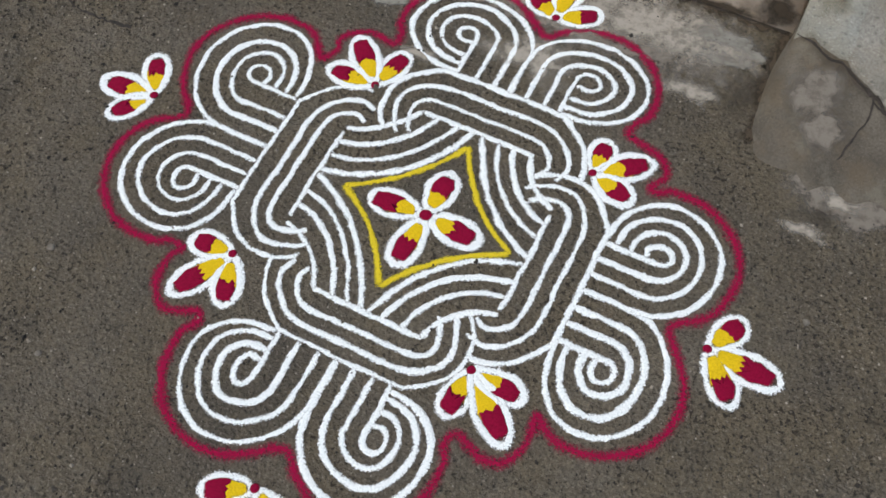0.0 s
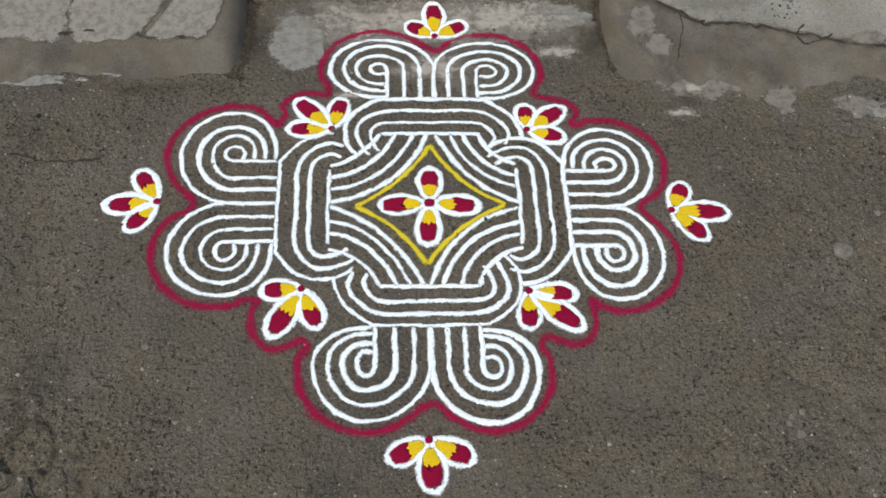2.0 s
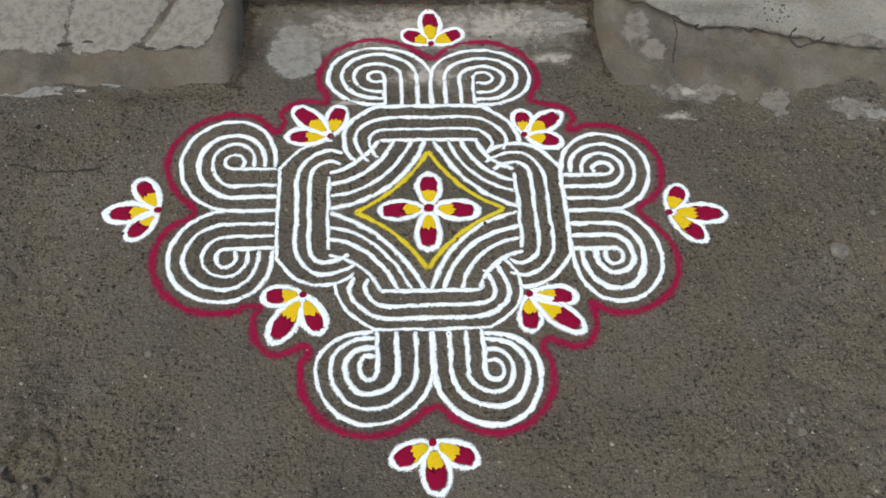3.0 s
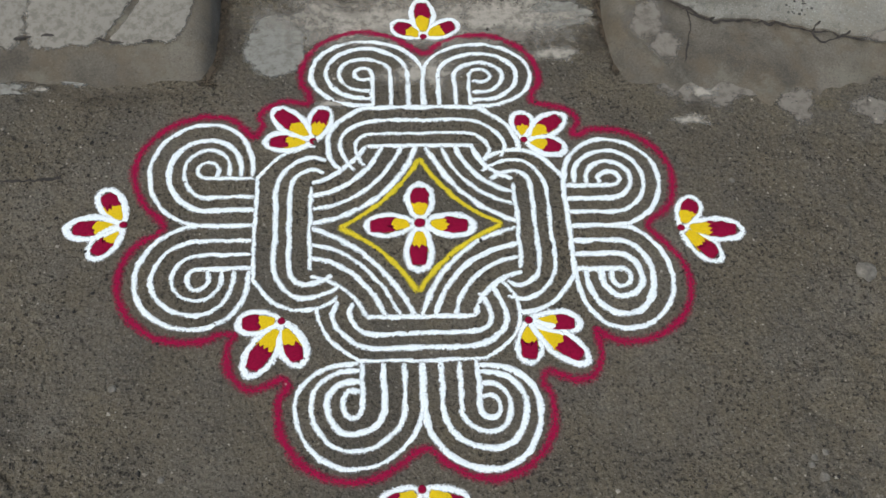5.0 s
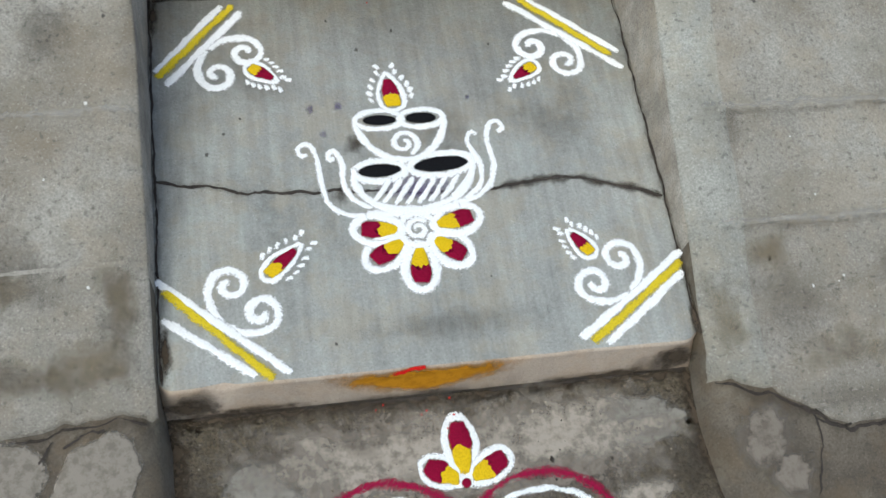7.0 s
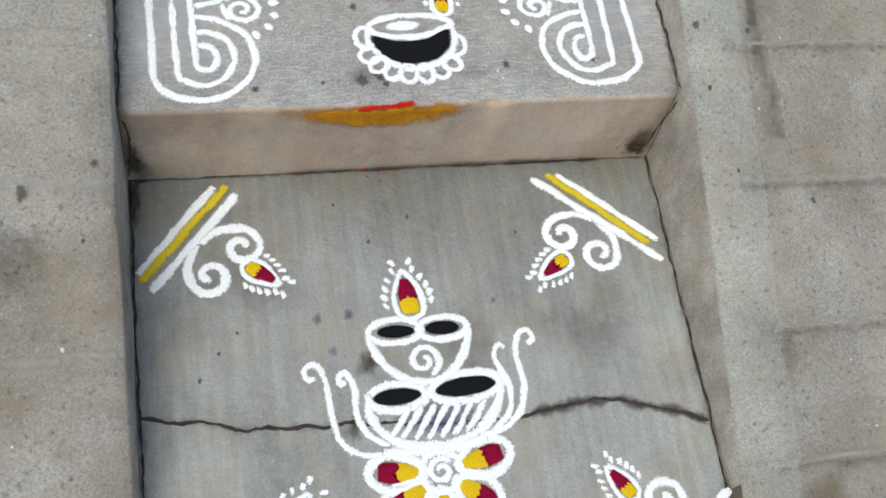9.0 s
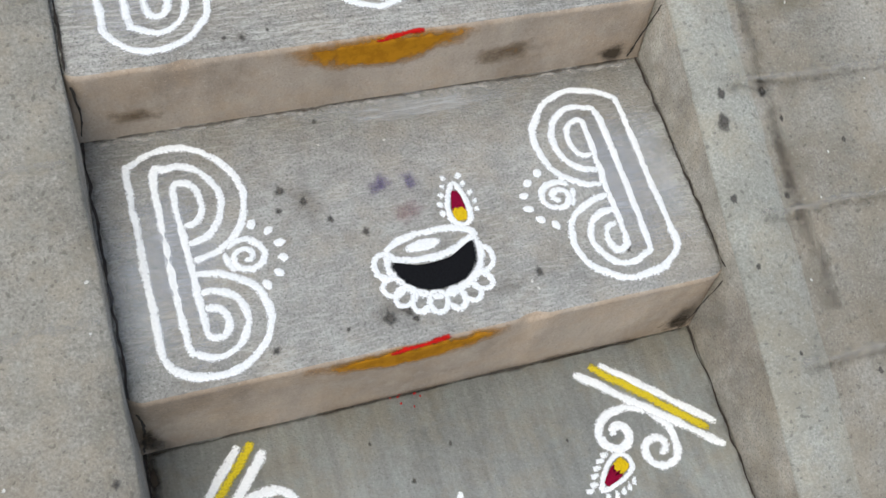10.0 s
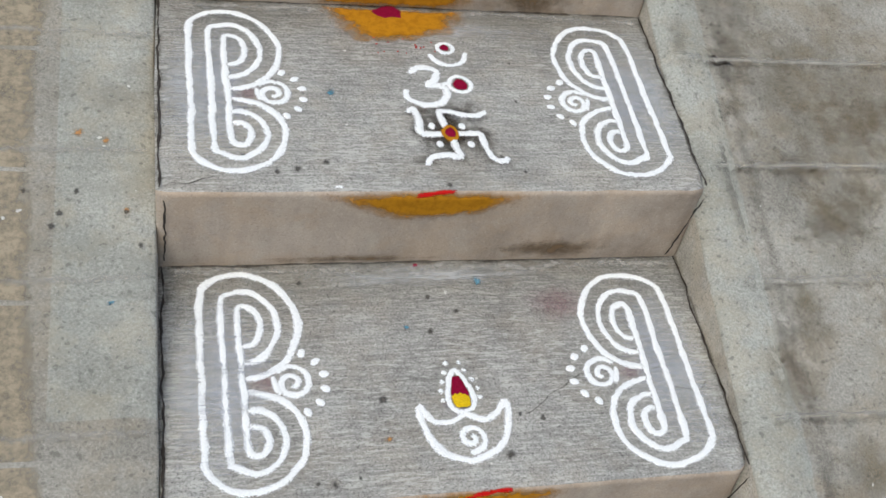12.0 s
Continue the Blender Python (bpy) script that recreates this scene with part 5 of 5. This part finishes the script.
for c, rx, ry in (((-0.47, 0.78), 0.05, 0.13), ((-0.62, 0.86), 0.10, 0.10), ((-0.56, 1.22), 0.06, 0.1), ((-0.60, 0.70), 0.2, 0.04)):
    fill("damp_stain", oval(c, rx, ry, n=26, lumpy=0.55, seed=c[0] * 9), M_FAINT, ramp_w, WEST, height=0.0, hard=1.0)
for c, rx, ry in (((0.78, 2.30), 0.16, 0.09), ((0.66, 2.12), 0.08, 0.11), ((0.84, 2.54), 0.26, 0.34), ((0.60, 2.02), 0.06, 0.10), ((0.86, 2.10), 0.12, 0.07), ((0.90, 2.50), 0.16, 0.08), ((0.70, 1.85), 0.1, 0.08)):
    fill("brown_stain", oval(c, rx, ry, n=30, lumpy=0.5, seed=c[0] * 5 + c[1]), M_BROWN, ramp_e, EAST, height=0.0, hard=1.0)


def old_plaster(name, material, parent, surface):
    """The warm older render along the ramp's outer side, left bare by the grey coat beside the steps."""
    rows = np.linspace(1.50, 3.05, 110)
    across = [0.0, 0.004, 0.009, 0.016, 0.03, 0.06, 0.10, 0.16, 0.24, 0.34, 0.46, 0.60]
    verts, rim, faces = [], [], []
    origin = Vector(parent.matrix_world.translation)
    for y in rows:
        edge = float(np.interp(y, [1.5, 1.75, 1.95, 2.15, 2.35, 2.55, 2.75, 3.05], [-0.545, -0.55, -0.573, -0.592, -0.602, -0.602, -0.590, -0.585]))
        edge += 0.007 * noise.noise((y * 11, 2.0, 6.0)) + 0.004 * noise.noise((y * 40, 3.0, 6.0))
        for u in across:
            verts.append(Vector(surface(edge - u, y, 0.0005)) - origin)
            rim.append(max(0.0, 1.0 - u / 0.022, min(1.0, 1.0 - (y - 1.5) / 0.35)))
    n = len(across)
    for j in range(len(rows) - 1):
        for i in range(n - 1):
            faces.append((j * n + i, j * n + n + i, j * n + n + i + 1, j * n + i + 1))
    return part(name, mesh_of(name, verts, faces, rim), material, parent, "warm tan older render with a ragged edge")


old_plaster("bare_render", M_TAN, ramp_w, WEST)
for c, rx, ry in (((-0.66, 1.98), 0.04, 0.06), ((-0.70, 2.2), 0.05, 0.12)):
    fill("brown_stain", oval(c, rx, ry, n=34, lumpy=0.3, seed=c[0] * 3 + c[1]), M_BROWN, ramp_w, WEST, height=0.0, hard=1.0)
# streaks of damp down the east ramp
for x, y, rx, ry in ((0.575, 2.33, 0.018, 0.16), (0.60, 1.62, 0.016, 0.10), (0.605, 1.83, 0.015, 0.09), (0.60, 2.05, 0.018, 0.10), (0.62, 1.40, 0.014, 0.09), (0.72, 2.40, 0.05, 0.05)):
    fill("damp_streak", oval((x, y), rx, ry, n=26, lumpy=0.5, seed=x * 11 + y), M_SOFT, ramp_e, EAST, height=0.0, hard=0.8)
for c, rx, ry in (((-0.52, 0.705), 0.11, 0.060), ((-0.70, 0.70), 0.14, 0.050), ((-0.47, 0.80), 0.040, 0.09), ((-0.62, 0.83), 0.05, 0.04)):
    fill("brown_stain", oval(c, rx, ry, n=30, lumpy=0.5, seed=c[0] * 7), M_BROWN, ramp_w, WEST, height=0.0, hard=0.8)
for c, rx, ry in (((0.50, 0.70), 0.05, 0.10), ((0.72, 0.63), 0.12, 0.05), ((0.95, 0.60), 0.16, 0.06), ((0.60, 0.80), 0.06, 0.05)):
    fill("brown_stain", oval(c, rx, ry, n=30, lumpy=0.5, seed=c[0] * 7), M_BROWN, ramp_e, EAST, height=0.0, hard=0.9)
for k in range(4):
    f, t, b = STEPS[k][0], STEPS[k][1], STEPS[k + 1][0]
    for end in (lambda y: LEFT + 0.006, lambda y: east_wall(y) - 0.006):
        line("joint_dirt", [(end(y) + 0.005 * noise.noise((y * 14, k, 5)) + 0.003 * noise.noise((y * 45, k, 7)), y) for y in np.linspace(f + 0.012, b, 30)], 0.0024, M_CRACK, step_objects[k], flat(t), height=0.0003, wobble=0.0016, uneven=1.0)
        line("joint_damp", [(end(y), y) for y in np.linspace(f + 0.012, b, 14)], 0.014, M_FAINT, step_objects[k], flat(t - 0.0003), height=0.0, wobble=0.006, uneven=0.9)
# pale lime bloom along the backs of the treads, cracks at the ends of the risers
for k in (1, 2, 3):
    b = STEPS[k + 1][0]
    line("lime_bloom", [(x, b - 0.018 + 0.006 * noise.noise((x * 7, k, 3))) for x in np.linspace(LEFT + 0.02, east_wall(b) - 0.02, 30)], 0.020, M_BLOOM, step_objects[k], flat(STEPS[k][1]), height=0.0, wobble=0.006, uneven=1.0)
    f, t = STEPS[k][0] - 0.0035, STEPS[k][1]
    z0 = STEPS[k - 1][1]
    xe = east_wall(f)
    line("crack", [(xe - 0.010, t - 0.012), (xe - 0.013, t - 0.05), (xe - 0.022, z0 + 0.05), (xe - 0.030, z0 + 0.012)], 0.0022, M_CRACK, step_objects[k], riser_face(k, 0.0035), height=0.0001, wobble=0.003, uneven=0.9)
    line("crack", [(LEFT + 0.010, t - 0.012), (LEFT + 0.013, t - 0.06), (LEFT + 0.010, z0 + 0.02)], 0.0022, M_CRACK, step_objects[k], riser_face(k, 0.0035), height=0.0001, wobble=0.003, uneven=0.9)
# cement ridges where the ramps were scored across
for sc in SCORES[1:-1]:
    xs = np.linspace(LEFT - 0.006, LEFT - 0.62, 16)
    line("score_ridge", [(x, sc + 0.030 * (sc < 1.7) + 0.035 * (sc >= 1.7) + 0.006 * noise.noise((x * 5, sc * 9, 2.0))) for x in xs], 0.015, M_RIDGE, ramp_w, WEST, height=0.0015, wobble=0.004, uneven=0.6)
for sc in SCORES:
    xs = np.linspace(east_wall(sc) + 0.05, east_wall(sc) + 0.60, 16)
    # soft dark strip that paints the shade along each score's lower side
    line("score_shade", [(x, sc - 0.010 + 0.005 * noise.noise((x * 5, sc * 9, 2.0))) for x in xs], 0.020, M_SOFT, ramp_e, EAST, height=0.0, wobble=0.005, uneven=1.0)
    line("score_ridge", [(x, sc + 0.005 * noise.noise((x * 5, sc * 9, 2.0))) for x in xs], 0.014, M_RIDGE, ramp_e, EAST, height=0.0015, wobble=0.004, uneven=0.6)
for c, rx, ry in (((0.545, 2.66), 0.035, 0.11), ((0.60, 2.52), 0.04, 0.06), ((0.66, 2.75), 0.12, 0.09), ((0.585, 2.43), 0.03, 0.05)):
    fill("damp_stain", oval(c, rx, ry, n=26, lumpy=0.4, seed=c[0] * 13 + c[1]), M_SOFT, ramp_e, EAST, height=0.0, hard=1.0)
# soft dark band just outside the border strip's edge
line("damp_streak", [(east_wall(y) + 0.128 + strip_wave(y, 1), y) for y in np.linspace(1.35, 2.72, 50)], 0.036, M_SOFT, ramp_e, EAST, height=0.0, wobble=0.006, uneven=0.5)
# flecks of lime and paint
flecks = random.Random(3)
for k in range(46):
    if k < 18:
        x, y, ob, s = flecks.uniform(-0.66, -0.44), flecks.uniform(0.7, 2.6), ramp_w, WEST
    elif k < 32:
        x, y, ob, s = flecks.uniform(0.49, 0.80), flecks.uniform(0.7, 2.6), ramp_e, EAST
    else:
        q = flecks.randrange(1, 4)
        x, y, ob, s = flecks.uniform(-0.2, 0.25), flecks.uniform(STEPS[q][0] + 0.04, STEPS[q + 1][0] - 0.03), step_objects[q], flat(STEPS[q][1] + 0.0002)
    e = flecks.uniform(0.0012, 0.0034)
    fill("fleck", oval((x, y), e, e * flecks.uniform(0.8, 1.8), flecks.uniform(0, 3), n=9, lumpy=0.5, seed=k), M_FLECK, ob, s, height=0.0003)
for k in range(14):
    x = flecks.gauss(-0.02, 0.05)
    y, ob, z = ((0.645 - abs(flecks.gauss(0, 0.03)), ground_sheet_ob, 0.0003), (1.435 - abs(flecks.gauss(0, 0.02)), step_objects[0], STEPS[0][1]))[k % 2]
    fill("kumkum_speck", oval((x, y), flecks.uniform(0.0012, 0.003), 0.002, n=8), M_KUMKUM, ob, flat(z + 0.0003))
# lighter slabs left in the worn lower ends
SLABS = [((-0.80, 0.573), (-0.752, 0.608), (-0.665, 0.624), (-0.605, 0.606), (-0.582, 0.566), (-0.615, 0.505), (-0.655, 0.448), (-0.72, 0.440), (-0.80, 0.446)),
         ((-0.560, 0.575), (-0.540, 0.600), (-0.478, 0.614), (-0.447, 0.572), (-0.470, 0.50), (-0.495, 0.455), (-0.56, 0.446), (-0.635, 0.446), (-0.60, 0.50)),
         ((-0.815, 0.60), (-0.82, 0.45), (-0.92, 0.445), (-1.05, 0.46), (-1.06, 0.61), (-0.93, 0.62))]
for pts in SLABS:
    fill("cement_slab", smooth_path(list(pts), True, 0.02), M_WORN, ramp_w, WEST, height=0.003, ragged=0.03, hard=0.18)
for c, rx, ry, sd in (((0.535, 0.500), 0.058, 0.075, 4), ((0.570, 0.445), 0.05, 0.045, 6), ((1.09, 0.462), 0.06, 0.02, 5), ((1.17, 0.44), 0.05, 0.022, 7)):
    fill("cement_slab", oval(c, rx, ry, n=24, lumpy=0.35, seed=sd), M_EARTHY, ramp_e, EAST, height=0.002, hard=0.8)
for pts in ([(-0.575, 0.612), (-0.599, 0.575), (-0.620, 0.540), (-0.640, 0.505), (-0.664, 0.461)], [(-0.560, 0.600), (-0.540, 0.612), (-0.50, 0.620)], [(-0.808, 0.610), (-0.830, 0.590), (-0.858, 0.562), (-0.890, 0.507)],
            [(-0.955, 0.464), (-0.867, 0.456), (-0.782, 0.462), (-0.724, 0.463), (-0.665, 0.456), (-0.595, 0.455), (-0.540, 0.452)]):
    line("crack_damp", pts, 0.020, M_FAINT, ramp_w, WEST, height=0.0, wobble=0.006, uneven=1.0)
    line("crack", pts, 0.0036, M_CRACK, ramp_w, lambda u, v, h: WEST(u, v, h + 0.003), height=0.0001, wobble=0.005, uneven=1.0)
# dark lines along the broken edges: cracks, plus painted shade under the ledge
edge_w = [(x, broken_edge(x, -1) - 0.0085) for x in np.linspace(-0.95, -0.44, 30)]
line("crack", edge_w, 0.0022, M_CRACK, ramp_w, WEST, height=0.0001, wobble=0.003, uneven=1.0)
line("crack_damp", edge_w, 0.035, M_FAINT, ramp_w, WEST, height=0.0, wobble=0.008, uneven=1.0)
edge_e = [(x, broken_edge(x, 1) - 0.0085) for x in np.linspace(0.463, 1.25, 60)]
line("crack", edge_e, 0.0034, M_CRACK, ramp_e, EAST, height=0.0001, wobble=0.0015, uneven=1.0)
line("crack_damp", edge_e, 0.030, M_FAINT, ramp_e, EAST, height=0.0, wobble=0.008, uneven=1.0)
for pts, wide in (([(0.630, 0.541), (0.627, 0.533), (0.630, 0.524), (0.655, 0.513), (0.675, 0.509), (0.688, 0.512)], 0.0026), ([(0.627, 0.526), (0.631, 0.500), (0.629, 0.474), (0.618, 0.440), (0.609, 0.406)], 0.0024),
                  ([(0.930, 0.500), (0.912, 0.484), (0.908, 0.472), (0.925, 0.452), (0.966, 0.459), (0.996, 0.478)], 0.0030)):
    line("crack", pts, wide, M_CRACK, ramp_e, EAST, height=0.0001, wobble=0.004, uneven=1.0)
# a cluster of black lichen specks on the east ramp
lichen = random.Random(8)
for k in range(34):
    x, y, e = 0.885 + lichen.gauss(0, 0.018), 0.540 + lichen.gauss(0, 0.024), lichen.uniform(0.0014, 0.0045)
    if y > broken_edge(x, 1) + 0.006:
        fill("lichen_speck", oval((x, y), e, e * lichen.uniform(0.8, 1.4), n=9, lumpy=0.6, seed=k), M_SPOT, ramp_e, EAST, height=0.0003, hard=0.6)

# ---- on the earth ----
ground = bpy.data.objects["ground"]
fill("cement_floor", [(0.02 + 0.425 * math.copysign(abs(math.cos(a)) ** 0.5, math.cos(a)), 0.545 + 0.108 * math.copysign(abs(math.sin(a)) ** 0.5, math.sin(a))) for a in np.linspace(0, 6.2, 40)], M_EARTHY, ground, flat(0.0), height=0.0, hard=0.7, ragged=0.04)
# thin cement at (0.04, 0.40) also paints a pale sheen under the top lobes
for c, rx, ry, sd, m in (((-0.285, 0.482), 0.078, 0.105, 1, M_PATCH), ((0.335, 0.57), 0.09, 0.05, 3, M_PATCH), ((0.33, 0.45), 0.085, 0.035, 4, M_THIN), ((0.680, 0.348), 0.118, 0.056, 5, M_EARTHY), ((0.845, 0.305), 0.050, 0.060, 6, M_EARTHY),
                         ((0.605, 0.262), 0.055, 0.020, 15, M_THIN), ((1.035, 0.275), 0.085, 0.050, 11, M_EARTHY), ((1.075, 0.262), 0.050, 0.028, 16, M_PATCH), ((0.64, 0.335), 0.055, 0.025, 17, M_THIN), ((1.02, 0.395), 0.05, 0.016, 18, M_THIN),
                         ((-0.880, 0.358), 0.085, 0.024, 7, M_PATCH), ((-0.705, 0.392), 0.060, 0.030, 8, M_PATCH), ((-0.86, 0.430), 0.045, 0.022, 19, M_THIN), ((-0.775, 0.358), 0.030, 0.008, 20, M_THIN), ((-0.60, 0.385), 0.035, 0.015, 21, M_EARTHY),
                         ((-0.16, 0.315), 0.06, 0.02, 9, M_THIN), ((-0.05, 0.55), 0.36, 0.11, 10, M_THIN), ((0.04, 0.40), 0.13, 0.07, 9, M_THIN), ((0.22, 0.56), 0.26, 0.09, 12, M_THIN)):
    fill("cement_patch", oval(c, rx, ry, n=34, lumpy=0.6 if sd > 3 else 0.35, seed=sd), m, ground, flat(0.0002), height=0.0, hard=0.35 if sd in (1, 3) else 0.6 if sd in (5, 6, 7, 8, 11) else 1.0, ragged=0.06 if sd in (1, 3) else 0.12)
fill("brown_stain", oval((0.92, 0.30), 0.055, 0.045, n=24, lumpy=0.5, seed=2), M_BROWN, ground, flat(0.0003), height=0.0, hard=1.0)
for c, rx, ry, sd in (((-0.26, 0.575), 0.03, 0.025, 1), ((-0.12, 0.57), 0.045, 0.03, 2), ((-0.39, 0.50), 0.05, 0.14, 3), ((0.42, 0.47), 0.06, 0.10, 4), ((-0.10, 0.64), 0.3, 0.02, 5), ((0.62, 0.30), 0.05, 0.05, 6), ((-0.62, 0.33), 0.25, 0.05, 7)):
    fill("damp_patch", oval(c, rx, ry, n=30, lumpy=0.5, seed=sd + 20), M_FAINT, ground, flat(0.0003), height=0.0, hard=1.0)
for pts, wide in (([(-0.412, 0.655), (-0.408, 0.58), (-0.410, 0.50), (-0.420, 0.42), (-0.43, 0.36)], 0.040), ([(0.446, 0.655), (0.444, 0.58), (0.446, 0.51), (0.455, 0.44), (0.462, 0.38)], 0.026), ([(-0.40, 0.643), (-0.2, 0.645), (0.05, 0.645), (0.25, 0.645), (0.44, 0.643)], 0.020)):
    line("mud_stain", pts, wide, M_MUD, ground, flat(0.0004), height=0.0, wobble=0.006, uneven=0.7)
for pts in ([(-0.78, -0.575), (-0.735, -0.585), (-0.71, -0.62), (-0.69, -0.66)], [(-0.735, -0.585), (-0.68, -0.572), (-0.655, -0.60), (-0.66, -0.64)], [(-0.80, -0.62), (-0.75, -0.60), (-0.735, -0.585)], [(-0.88, -0.60), (-0.80, -0.62), (-0.77, -0.67)],
            [(-0.90, 0.14), (-0.80, 0.125), (-0.70, 0.13)]):
    line("crack", pts, 0.0035, M_CRACK, ground, ON_GROUND, height=0.0001, wobble=0.005, uneven=1.0)


def grit():
    """Loose grit and small stones strewn over the earth."""
    rng = random.Random(11)
    verts, faces = [], []
    for k in range(26000):
        x, y = rng.uniform(-1.35, 1.35), rng.uniform(-1.0, 0.62)
        dense = 0.5 + 0.5 * noise.noise((x * 3, y * 3, 6.0))
        if rng.random() > (0.10 if abs(x) + abs(y) < 0.62 else 0.2) + 0.85 * dense or (y > 0.33 and abs(x) > 0.40):
            continue
        r = rng.choice((0.0011, 0.0015, 0.0019, 0.0025, 0.0032)) * (0.75 if math.hypot(x, y) < 0.62 else 1.0) * (1.8 if rng.random() < 0.06 else 1.0)
        outer = max(0.0, math.hypot(x * 0.95, y) - 0.72)
        if rng.random() < 0.006 + 0.16 * outer:
            r *= rng.uniform(1.8, 2.6)
        b = len(verts)
        a = rng.uniform(0, 6.28)
        z0 = earth_height(x, y)
        for dx, dy, dz in ((1, 0, 0.3), (0, 0.8, 0.25), (-0.9, 0.1, 0.3), (0.1, -0.9, 0.25), (0.1, 0.1, 1.0)):
            s = rng.uniform(0.75, 1.2)
            verts.append((x + r * s * (dx * math.cos(a) - dy * math.sin(a)), y + r * s * (dx * math.sin(a) + dy * math.cos(a)), r * dz * s - 0.0001 + z0))
        faces += [(b, b + 1, b + 4), (b + 1, b + 2, b + 4), (b + 2, b + 3, b + 4), (b + 3, b, b + 4)]
    ob = part("grit", mesh_of("grit", verts, faces, smooth=False), M_PEBBLE)
    return tagged(ob, "fine loose grit scattered over the earth", "grit", kind="stuff")


grit()


def stone(x, y, r, seed, label):
    bm = bmesh.new()
    bmesh.ops.create_icosphere(bm, subdivisions=3, radius=r)
    for v in bm.verts:
        v.co *= 1 + 0.35 * noise.noise(v.co / r * 1.3 + Vector((seed, 0, 0)))
        v.co.z = v.co.z * 0.5 + r * 0.12
    me = bpy.data.meshes.new("stone")
    bm.to_mesh(me)
    bm.free()
    me.polygons.foreach_set("use_smooth", [True] * len(me.polygons))
    ob = part("stone", me, M_STONE)
    ob.location = (x, y, earth_height(x, y))
    return tagged(ob, label, "stone", "loose stones")


stone(0.884, -0.125, 0.021, 1.0, "rounded grey-brown stone half sunk in earth")
for k, (x, y, r) in enumerate(((0.692, -0.500, 0.007), (0.712, -0.490, 0.006), (0.682, -0.512, 0.006), (0.70, -0.535, 0.009), (0.66, 0.10, 0.006), (-0.55, -0.33, 0.007), (-0.45, -0.50, 0.006), (0.99, -0.02, 0.008))):
    stone(x, y, r, k * 3.1, "small pale stone lying on earth")
